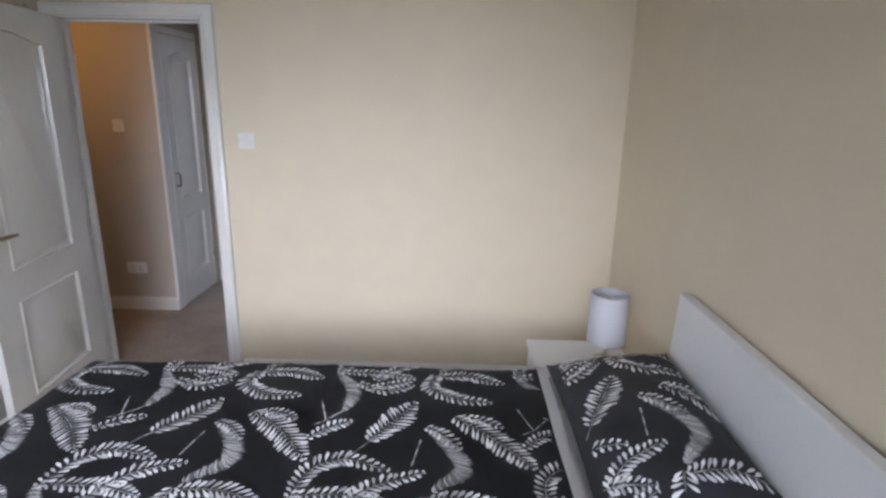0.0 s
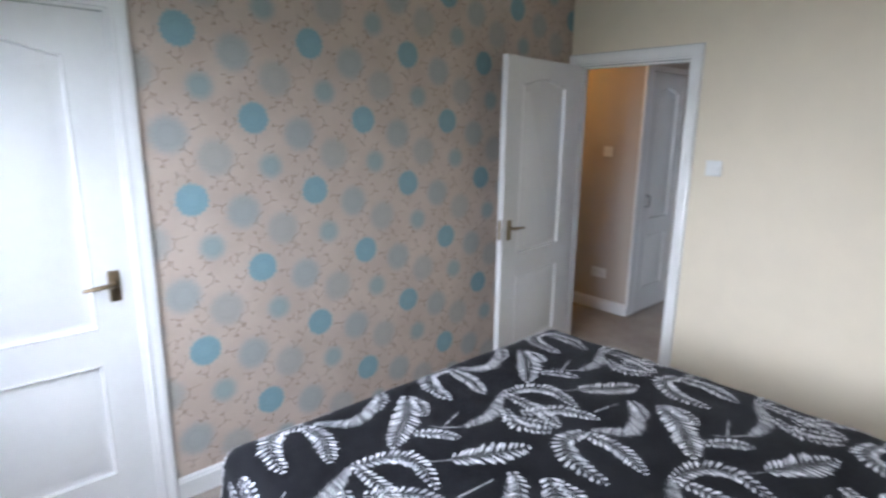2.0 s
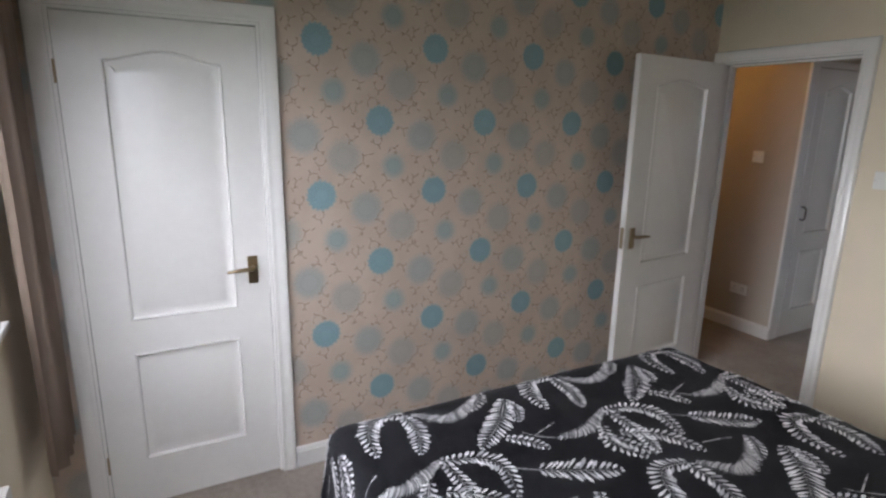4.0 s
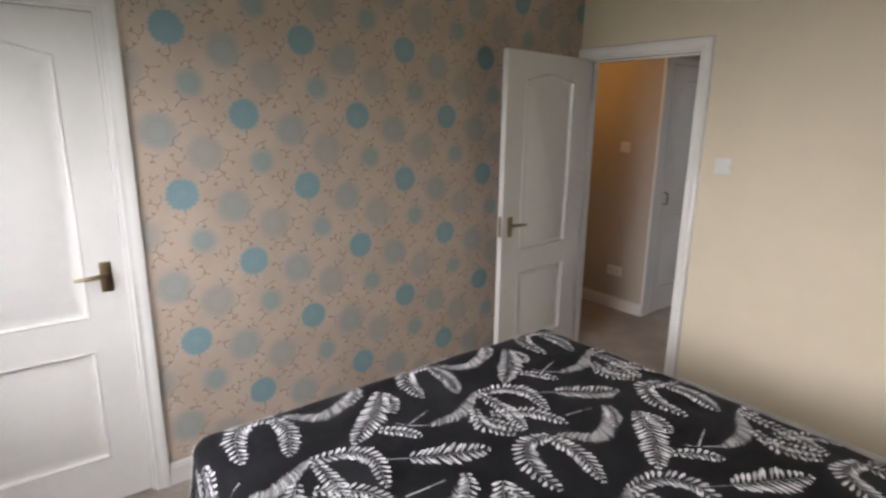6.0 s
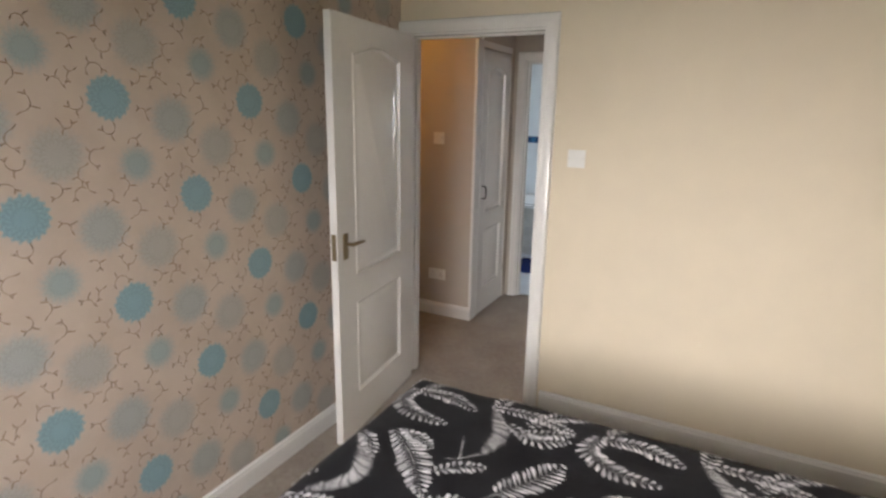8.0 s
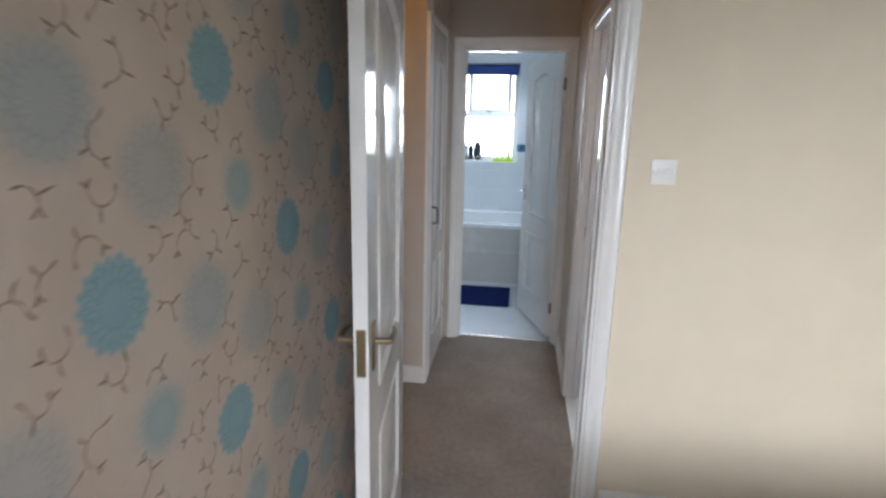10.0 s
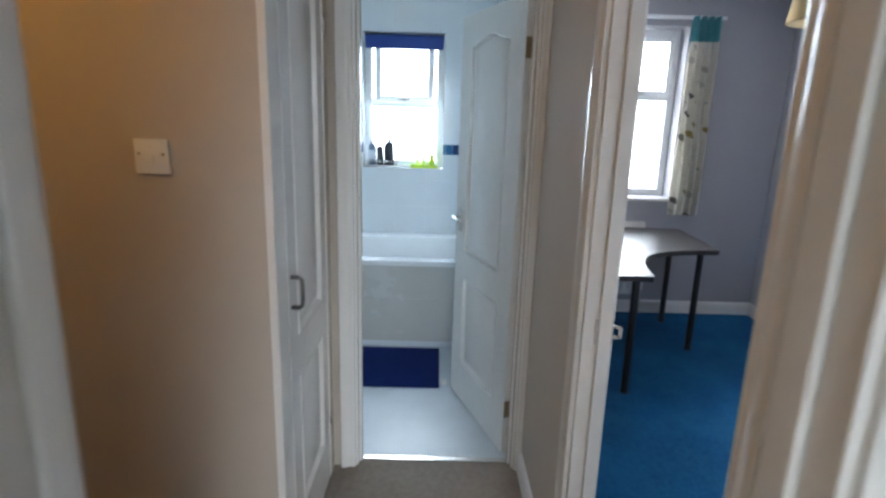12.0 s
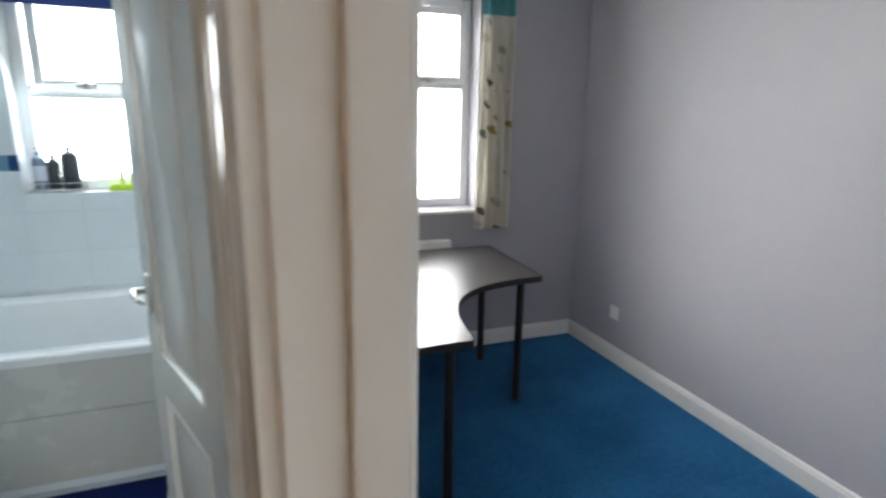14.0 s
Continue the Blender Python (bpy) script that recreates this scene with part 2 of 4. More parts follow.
def ink(name, low, high):
    """Printed ink on cotton, each brush stroke a little different."""
    m = Nodes(name, high, 0.85)
    stroke = m.node("ShaderNodeNewGeometry").outputs["Random Per Island"]
    tone = m.math('ADD', m.math('MULTIPLY', stroke, 0.55), m.math('MULTIPLY', m.noise(m.place(), 130, 3), 0.45))
    m.set("Base Color", m.mix(m.ramp(tone, 0.15, 0.75), low, high))
    m.bump(m.noise(m.place(), 700, 2), 0.2, 0.002)
    return m.mat


def print_curtain(name, ground, blobs, scale):
    """Light cloth with a loose print of small leaves."""
    m = Nodes(name, ground, 0.9)
    p = m.coords("UV")
    pu, pv, _ = m.split(p)
    flat = m.node("ShaderNodeCombineXYZ")
    m.feed(flat.inputs[0], m.math('MULTIPLY', pu, 0.6))
    m.feed(flat.inputs[1], m.math('ADD', m.math('MULTIPLY', pv, 1.5), m.math('MULTIPLY', pu, 0.35)))
    v = m.node("ShaderNodeTexVoronoi")
    m.feed(v.inputs["Vector"], flat.outputs[0])
    v.inputs["Scale"].default_value = scale
    spot = m.ramp(m.math('ADD', v.outputs["Distance"], m.math('MULTIPLY', m.noise(p, 60, 2), 0.25)), 0.36, 0.43, 1.0, 0.0)
    pick = m.split(v.outputs["Color"])[0]
    tint = m.mix(m.math('GREATER_THAN', pick, 0.55), blobs[0], blobs[1])
    tint = m.mix(m.math('GREATER_THAN', pick, 0.8), tint, blobs[2])
    spot = m.math('MULTIPLY', spot, m.ramp(pick, 0.15, 0.4, 0.3, 1.0))
    m.set("Base Color", m.mix(spot, ground, tint))
    m.bump(m.noise(p, 600, 2), 0.2, 0.001)
    return m.mat


CREAM = emulsion("cream_wall_paint", (0.73, 0.64, 0.49))
PAPER = patterned_paper()
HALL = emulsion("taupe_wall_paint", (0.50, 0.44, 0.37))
GREY = emulsion("blue_grey_wall_paint", (0.385, 0.385, 0.415))
CEIL = emulsion("white_ceiling_paint", (0.80, 0.79, 0.77))
WHITE = plain("white_gloss_paint", (0.80, 0.785, 0.75), 0.16, vary=0.03, grain=25, bump=0.10)
SATIN = plain("white_satin_paint", (0.76, 0.75, 0.72), 0.38, vary=0.03, grain=40, bump=0.12)
TILE = plain("white_glazed_tile", (0.74, 0.79, 0.82), 0.12, vary=0.03, grain=8, bump=0.06)
GROUT = plain("pale_grout", (0.70, 0.75, 0.78), 0.8)
ACRYLIC = plain("white_acrylic", (0.80, 0.82, 0.83), 0.15, vary=0.02, grain=10, bump=0.03)
# beige-grey bath panel, with the shade on its front put into the colour
BATHPANEL = plain("shaded_grey_bath_panel", (0.56, 0.56, 0.53), 0.25, vary=0.04, grain=12, bump=0.08)
UPVC = plain("white_upvc", (0.82, 0.83, 0.84), 0.25, vary=0.02, grain=20, bump=0.04)
BRONZE = plain("dull_bronze_metal", (0.30, 0.23, 0.14), 0.35, 1.0, vary=0.15, grain=150)
DARKNICKEL = plain("dark_nickel", (0.16, 0.15, 0.14), 0.32, 1.0, vary=0.08, grain=150)
STEEL = plain("satin_nickel", (0.55, 0.53, 0.50), 0.28, 1.0, vary=0.08, grain=150)
PLASTIC = plain("white_moulded_plastic", (0.78, 0.77, 0.73), 0.3, vary=0.02, bump=0.03)
SLOT = plain("dark_plastic", (0.03, 0.03, 0.03), 0.5)
BLACKWOOD = plain("black_brown_laminate", (0.014, 0.012, 0.012), 0.36, vary=0.25, grain=90, bump=0.1)
BLACKMETAL = plain("black_painted_steel", (0.008, 0.009, 0.011), 0.5, vary=0.1)
BEDROOM_CARPET = carpet("grey_brown_carpet", (0.29, 0.245, 0.205), (0.49, 0.43, 0.37))
BLUE_CARPET = carpet("blue_carpet", (0.008, 0.070, 0.19), (0.025, 0.165, 0.36))
VINYL = plain("pale_vinyl_floor", (0.60, 0.64, 0.68), 0.35, vary=0.10, grain=240, bump=0.1)
NAVY = carpet("navy_bath_mat_pile", (0.003, 0.010, 0.080), (0.009, 0.026, 0.15))
FERN = black_cotton()
WHITE_INK = ink("white_leaf_ink", (0.40, 0.39, 0.42), (0.90, 0.89, 0.91))
GREY_INK = ink("grey_stem_ink", (0.13, 0.13, 0.14), (0.58, 0.57, 0.58))
TWIG_INK = ink("brown_twig_ink", (0.12, 0.065, 0.035), (0.24, 0.14, 0.075))
LINEN = plain("white_cotton", (0.76, 0.75, 0.75), 0.9, vary=0.04, grain=300, bump=0.3)
WOODWHITE = plain("white_furniture_foil", (0.76, 0.76, 0.77), 0.35, vary=0.02, grain=50, bump=0.05)
SHADE = plain("lilac_grey_lampshade_fabric", (0.60, 0.59, 0.63), 0.9, vary=0.04, grain=350, bump=0.3)
TAUPE = plain("taupe_curtain_cloth", (0.36, 0.28, 0.22), 0.8, vary=0.08, grain=250, bump=0.3)
TURQ = plain("turquoise_curtain_heading", (0.10, 0.32, 0.36), 0.85, vary=0.1, grain=250, bump=0.3)
CREAMPRINT = print_curtain("cream_leaf_print_cloth", (0.66, 0.64, 0.57), ((0.07, 0.065, 0.06), (0.26, 0.33, 0.33), (0.30, 0.24, 0.08)), 7.0)
BLIND = plain("cobalt_blind_fabric", (0.028, 0.065, 0.28), 0.7, vary=0.06, grain=300, bump=0.2)
LIME = plain("lime_green_plastic", (0.42, 0.58, 0.02), 0.35, vary=0.08)
LIMEPALE = plain("pale_lime_soap_bottle", (0.62, 0.72, 0.25), 0.3, vary=0.08)
GREYBOTTLE = plain("charcoal_bottle", (0.025, 0.03, 0.04), 0.3, vary=0.1)
BLUEBOTTLE = plain("slate_blue_bottle", (0.13, 0.18, 0.25), 0.3, vary=0.1)
LABEL = plain("pale_bottle_label", (0.55, 0.60, 0.66), 0.5)
LAWN = plain("lawn_grass", (0.09, 0.16, 0.03), 0.9, vary=0.3, grain=3, bump=0.5, scale=0.3)
TIMBER = plain("weathered_fence_timber", (0.30, 0.24, 0.19), 0.8, vary=0.2, grain=20, bump=0.4)
BLUETILES = [plain(n, c, 0.12, vary=0.08, grain=30, bump=0.04) for n, c in (("navy_mosaic_glass", (0.008, 0.05, 0.16)), ("mid_blue_mosaic_glass", (0.03, 0.15, 0.32)), ("pale_blue_mosaic_glass", (0.12, 0.27, 0.42)))]
_g = Nodes("window_glass", (1, 1, 1), 0.02)
_g.set("Transmission Weight", 1.0).set("IOR", 1.45)
GLASS = _g.mat
_e = Nodes("lamp_diffuser", (0.9, 0.9, 0.88), 0.4)
_e.set("Emission Color", (1.0, 0.93, 0.82, 1)).set("Emission Strength", 8.0)
DIFFUSER = _e.mat
_y = plain("cream_lampshade_card", (0.66, 0.50, 0.24), 0.8, vary=0.04, grain=250)
CREAMSHADE = _y

# ---- structure ----
H = 2.42          # ceiling height
NORTH = 3.84      # inner face of the far outer wall


def slab(name, x0, x1, y0, y1, z0, z1, mat, label, category):
    return solid(name, box(x0, x1, y0, y1, z0, z1), mat, label, category, "structure")


slab("floor_bedroom", -0.11, 3.12, -3.71, 0.055, -0.12, 0.0, BEDROOM_CARPET, "grey-brown cut-pile bedroom carpet", "floor")
slab("floor_hall", -1.70, 0.89, 0.055, 1.78, -0.12, 0.0, BEDROOM_CARPET, "grey-brown carpet running along the hall", "floor")
slab("floor_bathroom", -1.00, 0.84, 1.78, 3.84, -0.12, 0.0, VINYL, "pale speckled vinyl bathroom floor", "floor")
slab("floor_study", 0.89, 3.12, 0.055, 3.84, -0.12, 0.001, BLUE_CARPET, "bright blue carpet in the small room", "floor")
slab("ceiling_bedroom", -0.11, 3.12, -3.71, 0.055, H, H + 0.12, CEIL, "plain white bedroom ceiling", "ceiling")
slab("ceiling_hall", -1.70, 0.89, 0.055, 1.78, H, H + 0.12, CEIL, "plain white hall ceiling", "ceiling")
slab("ceiling_bathroom", -1.00, 0.89, 1.78, 4.09, H, H + 0.12, CEIL, "plain white bathroom ceiling", "ceiling")
slab("ceiling_study", 0.89, 3.12, 0.055, 4.09, H, H + 0.12, CEIL, "plain white ceiling of the small room", "ceiling")

wall("wall_bedroom_north", "x", 0.0, 0.11, -0.11, 0.89, H, [(0.045, 0.825, 0, 2.0)], CREAM, HALL, WHITE, "cream painted wall with the bedroom doorway")
wall("wall_bedroom_north_east", "x", 0.0, 0.11, 0.89, 3.01, H, [], CREAM, GREY, CREAM, "cream painted wall behind the bed side")
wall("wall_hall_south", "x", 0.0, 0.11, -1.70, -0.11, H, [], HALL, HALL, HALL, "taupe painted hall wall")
WALL_PAPER = wall("wall_bedroom_west", "y", -0.11, 0.11, -3.60, 0.0, H, [(-3.425, -2.715, 0, 1.995)], PAPER, PAPER, WHITE, "copper wallpaper with blue flower heads")
wall("wall_bedroom_south", "x", -3.71, 0.11, -0.11, 3.12, H, [(0.36, 2.34, 1.01, 2.15)], CREAM, CREAM, WHITE, "cream painted wall round the bedroom window")
wall("wall_bedroom_east", "y", 3.01, 0.11, -3.60, 0.055, H, [], CREAM, CREAM, CREAM, "cream painted wall behind the headboard")
wall("wall_study_east", "y", 3.01, 0.11, 0.055, NORTH, H, [], GREY, GREY, GREY, "plain blue-grey painted wall")
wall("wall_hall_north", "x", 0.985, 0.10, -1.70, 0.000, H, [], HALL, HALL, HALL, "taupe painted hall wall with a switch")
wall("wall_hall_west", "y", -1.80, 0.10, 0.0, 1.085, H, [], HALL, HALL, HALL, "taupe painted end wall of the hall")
wall("wall_cupboard", "y", -0.080, 0.10, 1.085, 1.725, H, [(1.086, 1.655, 0, 2.03)], HALL, HALL, WHITE, "taupe wall over the hall cupboard")
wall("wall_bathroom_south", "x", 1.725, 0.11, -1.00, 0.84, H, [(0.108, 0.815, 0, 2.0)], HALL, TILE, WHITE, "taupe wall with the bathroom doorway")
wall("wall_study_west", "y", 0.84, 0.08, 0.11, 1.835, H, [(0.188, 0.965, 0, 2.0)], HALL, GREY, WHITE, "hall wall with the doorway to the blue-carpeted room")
wall("wall_study_partition", "y", 0.84, 0.08, 1.835, NORTH, H, [], TILE, GREY, GREY, "partition between bathroom and small room")
wall("wall_bathroom_west", "y", -1.00, 0.10, 1.835, NORTH, H, [], TILE, TILE, TILE, "white tiled bathroom end wall")
WALL_BATH = wall("wall_bathroom_north", "x", NORTH, 0.25, -1.00, 0.89, H, [(-0.136, 0.470, 1.112, 2.092)], GROUT, TIMBER, ACRYLIC, "white tiled wall over the bath with a blue mosaic border")
wall("wall_study_north", "x", NORTH, 0.25, 0.89, 3.12, H, [(1.09, 2.24, 0.94, 2.19)], GREY, TIMBER, GREY, "blue-grey painted wall with the study window")

# skirting boards
SKIRT = ((0, 0), (0.0, 0.016), (0.078, 0.016), (0.088, 0.011), (0.094, 0.011), (0.102, 0.0))


def skirting(name, path, mat=SATIN, label="white painted skirting board"):
    """A board along the foot of walls; path is (x, y) rows with the room on the left."""
    bm = bmesh.new()
    pts = [Vector((*p, 0)) for p in path]
    rows = []
    for i, p in enumerate(pts):
        a = (p - pts[i - 1]).normalized() if i else None
        b = (pts[i + 1] - p).normalized() if i + 1 < len(pts) else None
        sides = [Vector((-w.y, w.x, 0)) for w in (a, b) if w is not None]
        s = sides[0] if len(sides) == 1 else (sides[0] + sides[1]) / (1 + sides[0].dot(sides[1]))
        rows.append([bm.verts.new(p + s * h + Vector((0, 0, z + 0.002))) for z, h in SKIRT])
    for r, q in zip(rows, rows[1:]):
        for k in range(len(SKIRT) - 1):
            bm.faces.new((r[k], r[k + 1], q[k + 1], q[k]))
    for r in (rows[0], rows[-1]):
        bm.faces.new(r)
    bmesh.ops.recalc_face_normals(bm, faces=bm.faces)
    return solid(name, bm, mat, label, "skirting board", "structure")


skirting("baseboard_bedroom_north", [(3.01, -0.001), (0.898, -0.001)])
skirting("baseboard_bedroom_east", [(3.009, -3.60), (3.009, -0.016)])
skirting("baseboard_bedroom_west", [(0.001, -0.02), (0.001, -2.658)])
skirting("baseboard_bedroom_south", [(0.0, -3.599), (3.01, -3.599)])
skirting("baseboard_hall_north", [(0.018, 0.984), (-1.70, 0.984)])
skirting("baseboard_hall_east", [(0.839, 1.035), (0.839, 1.700)])
skirting("baseboard_study", [(3.009, 0.11), (3.009, NORTH - 0.001), (0.921, NORTH - 0.001), (0.921, 0.985)])

# door linings and moulded architraves
ARCH = ((0.0, 0.0), (0.0, 0.012), (0.010, 0.016), (0.016, 0.013), (0.030, 0.015), (0.036, 0.020), (0.052, 0.022), (0.060, 0.018), (0.066, 0.0))


def lining(bm, axis, a0, a1, d0, d1, top, thick=0.018):
    """Jambs and head round an opening; a runs along the wall, d through it."""
    for s, e, z0, z1 in ((a0 - 0.001, a0 + thick, 0.002, top), (a1 - thick, a1 + 0.001, 0.002, top), (a0 + thick, a1 - thick, top - thick, top + 0.001)):
        if axis == "x":
            box(s, e, d0, d1, z0, z1, 0.002, bm, 1)
        else:
            box(d0, d1, s, e, z0, z1, 0.002, bm, 1)
    return bm


def door_frame(name, axis, a0, a1, d0, d1, top, label, faces, stop):
    """A lining with a stop bead, and architraves on the given faces: rows of (depth, way it faces, left end, right end)."""
    root = thing(name, ((a0 + a1) / 2, (d0 + d1) / 2, 0) if axis == "x" else ((d0 + d1) / 2, (a0 + a1) / 2, 0), label, "door frame", "", "structure")
    shift = -Vector(root.location)

    def moved(bm):
        bmesh.ops.translate(bm, verts=bm.verts, vec=shift)
        return bm

    part("lining", moved(lining(bmesh.new(), axis, a0, a1, d0 - 0.001, d1 + 0.001, top)), WHITE, root)
    bm = bmesh.new()
    for s, e, z0, z1 in ((a0 + 0.018, a0 + 0.030, 0.002, top - 0.018), (a1 - 0.030, a1 - 0.018, 0.002, top - 0.018), (a0 + 0.030, a1 - 0.030, top - 0.030, top - 0.018)):
        if axis == "x":
            box(s, e, stop, stop + 0.035, z0, z1, 0.002, bm, 1)
        else:
            box(stop, stop + 0.035, s, e, z0, z1, 0.002, bm, 1)
    part("door_stop", moved(bm), WHITE, root)
    for depth, way, left, right in faces:
        l, r = a0 + 0.006 - left, a1 - 0.006
        P = (lambda a, z: (a, depth, z)) if axis == "x" else (lambda a, z: (depth, a, z))
        out = (0, way, 0) if axis == "x" else (way, 0, 0)
        rows = [P(r, 0.002), P(r, top - 0.006), P(l, top - 0.006), P(l, 0.002)] if left == 0 else [P(r, 0.002), P(r, top - 0.006), P(left, top - 0.006)]
        flip = (way > 0) if axis == "x" else (way < 0)
        prof = [(-d if not flip else d, h) for d, h in ARCH]
        part("architrave", moved(moulding(rows, out, prof)), WHITE, root, "moulded white architrave", True)
    return root


door_frame("door_frame_bedroom", "x", 0.045, 0.825, 0.0, 0.11, 2.0, "white gloss bedroom door frame with moulded architrave", [(-0.001, -1, 0, 0)], 0.045)
door_frame("door_frame_study", "y", 0.188, 0.965, 0.84, 0.92, 2.0, "white gloss frame of the study doorway", [(0.839, -1, 0, 0)], 0.878)
door_frame("door_frame_bathroom", "x", 0.108, 0.815, 1.725, 1.835, 2.0, "white gloss frame of the bathroom doorway", [(1.724, -1, 0, 0)], 1.755)
door_frame("door_frame_closet", "y", -3.425, -2.715, -0.11, 0.0, 1.995, "white painted frame of the closet door", [(0.001, 1, 0, 0)], -0.09)
solid("threshold_study", box(0.838, 0.918, 0.208, 0.945, 0.002, 0.012, 0.004), WHITE, "white painted threshold strip of the study doorway", "threshold", "structure")
solid("threshold_bathroom", box(0.128, 0.795, 1.765, 1.795, 0.002, 0.007, 0.002), STEEL, "thin metal carpet strip at the bathroom doorway", "threshold", "structure")


# windows
def window(name, x0, x1, z0, z1, y, way, label, bars, opener):
    """A white plastic window in a wall along x; way is the room side. bars: heights of transoms; opener: (x0, x1, z0, z1)."""
    root = thing(name, ((x0 + x1) / 2, y, z0), label, "window", "", "structure")
    shift = -Vector(root.location)

    def moved(bm):
        bmesh.ops.translate(bm, verts=bm.verts, vec=shift)
        return bm

    w, d = 0.055, 0.035
    bm = bmesh.new()
    for a, b, c, e in ((x0, x0 + w, z0, z1), (x1 - w, x1, z0, z1), (x0 + w, x1 - w, z0, z0 + w), (x0 + w, x1 - w, z1 - w, z1)):
        box(a, b, y - d, y + d, c, e, 0.006, bm, 1)
    fr = part("window_frame", moved(bm), UPVC, root)
    for bar in bars:
        part("transom", moved(box(x0 + w, x1 - w, y - d + 0.003, y + d - 0.003, bar - 0.03, bar + 0.03, 0.006, None, 1)), UPVC, root)
    heights = [z0 + w, *bars, z1 - w]
    for lo, hi in zip(heights, heights[1:]):
        pane = part("pane", moved(box(x0 + w, x1 - w, y - 0.004, y + 0.004, lo, hi)), GLASS, root)
        pane.visible_shadow = False
    for a, b, c, e in opener:
        bm = bmesh.new()
        f = 0.045
        q0, q1 = sorted((y + way * 0.036, y + way * 0.052))
        for r in ((a, a + f, c, e), (b - f, b, c, e), (a + f, b - f, c, c + f), (a + f, b - f, e - f, e)):
            box(r[0], r[1], q0, q1, r[2], r[3], 0.005, bm, 1)
        sash = part("sash", moved(bm), UPVC, root)
        h0, h1 = sorted((y + way * 0.052, y + way * 0.07))
        m = (a + b) / 2
        bm = box(m - 0.045, m + 0.045, h0, h1, c + 0.012, c + 0.03, 0.005)
        box(m - 0.015, m + 0.015, h0, h1, c + 0.005, c + 0.038, 0.005, bm)
        part("window_handle", moved(bm), STEEL, sash)
    return root


window("window_bathroom", -0.136, 0.470, 1.112, 2.092, 3.98, -1, "white plastic bathroom window with a top opener", [1.595], [(-0.055, 0.39, 1.605, 2.03)])
window("window_study", 1.09, 2.24, 0.94, 2.19, 4.01, -1, "white plastic window of the small room", [1.70], [(1.70, 2.20, 1.70, 2.14)])
window("window_bedroom", 0.36, 2.34, 1.01, 2.15, -3.67, 1, "white plastic bedroom window", [1.75], [])
solid("window_sill_study", box(1.07, 2.26, 3.815, 3.975, 0.915, 0.938, 0.006), SATIN, "white painted sill of the study window", "window sill", "structure")
solid("window_sill_bedroom", box(0.34, 2.36, -3.635, -3.575, 0.985, 1.008, 0.006), SATIN, "white painted bedroom window sill", "window sill", "structure")

# outside: lawn and a bright overcast distance
solid("ground", box(-1500, 1500, -1500, 1500, -3.1, -3.0), LAWN, "green lawn and fields behind the house", "ground", "structure")
_b = Nodes("overcast_haze", (0.8, 0.8, 0.8), 1.0)
_b.set("Emission Color", (0.93, 0.97, 1.0, 1)).set("Emission Strength", HAZE)
HAZE_MAT = _b.mat
solid("backdrop_north", box(-60, 60, 30, 30.2, -3.0, 45), HAZE_MAT, "white overcast distance behind the garden", "backdrop", "structure")
solid("backdrop_south", box(-60, 60, -30.2, -30, 3.0, 45), HAZE_MAT, "white overcast distance before the house", "backdrop", "structure")

# ---- doors ----
def inset(points, d):
    """The outline moved inwards by d (counter-clockwise)."""
    out, n = [], len(points)
    for i in range(n):
        p, a, b = (Vector(points[j % n]) for j in (i, i - 1, i + 1))
        e, f = (p - a).normalized(), (b - p).normalized()
        s, t = Vector((-e.y, e.x)), Vector((-f.y, f.x))
        out.append(p + (s + t) / max(0.35, 1 + s.dot(t)) * d)
    return out


def panel_face(bm, outline, edge, y, way):
    """One moulded panel in its cell of the door's face: edge holds the cell's boundary, point for point."""
    rings = [[bm.verts.new((p[0], y, p[1])) for p in edge], [bm.verts.new((p[0], y, p[1])) for p in outline]]
    for d, h in ((0.005, 0.005), (0.010, -0.012), (0.022, -0.013), (0.050, -0.002)):
        rings.append([bm.verts.new((p.x, y + way * h, p.y)) for p in inset(outline, d)])
    n = len(outline)
    for a, b in zip(rings, rings[1:]):
        for k in range(n):
            q = (a[k], a[(k + 1) % n], b[(k + 1) % n], b[k])
            bm.faces.new(q if way < 0 else q[::-1])
    bm.faces.new(rings[-1] if way < 0 else rings[-1][::-1])


def door_leaf(w, h, thick=0.035):
    """A two-panel moulded door with an arched upper panel; hinge edge at x = 0, faces at y = 0 and y = thick."""
    bm = bmesh.new()
    st, split = 0.140 * w / 0.70, 0.766
    for y, way in ((0.0, -1), (thick, 1)):
        # lower panel
        lo = [(st, 0.21), (w - st, 0.21), (w - st, split - 0.082), (st, split - 0.082)]
        panel_face(bm, lo, [(0, 0), (w, 0), (w, split), (0, split)], y, way)
        # upper panel with an arched head
        n, side, rise = 12, h - 0.150, 0.040
        arch = []
        for k in range(n + 1):
            s = k / n
            arch.append((w - st - s * (w - 2 * st), side + rise * (0.5 - 0.5 * math.cos(2 * math.pi * s)) ** 0.8))
        up = [(st, split + 0.058), (w - st, split + 0.058), *arch]
        rim = [(0, split), (w, split)] + [(w - w * k / n, h) for k in range(n + 1)]
        panel_face(bm, up, rim, y, way)
    for a, b in (((0, 0), (0, h)), ((w, h), (w, 0)), ((0, h), (w, h)), ((w, 0), (0, 0))):
        bm.faces.new([bm.verts.new(v) for v in ((a[0], 0, a[1]), (a[0], thick, a[1]), (b[0], thick, b[1]), (b[0], 0, b[1]))])
    bmesh.ops.remove_doubles(bm, verts=bm.verts, dist=1e-5)
    bmesh.ops.recalc_face_normals(bm, faces=bm.faces)
    return bm


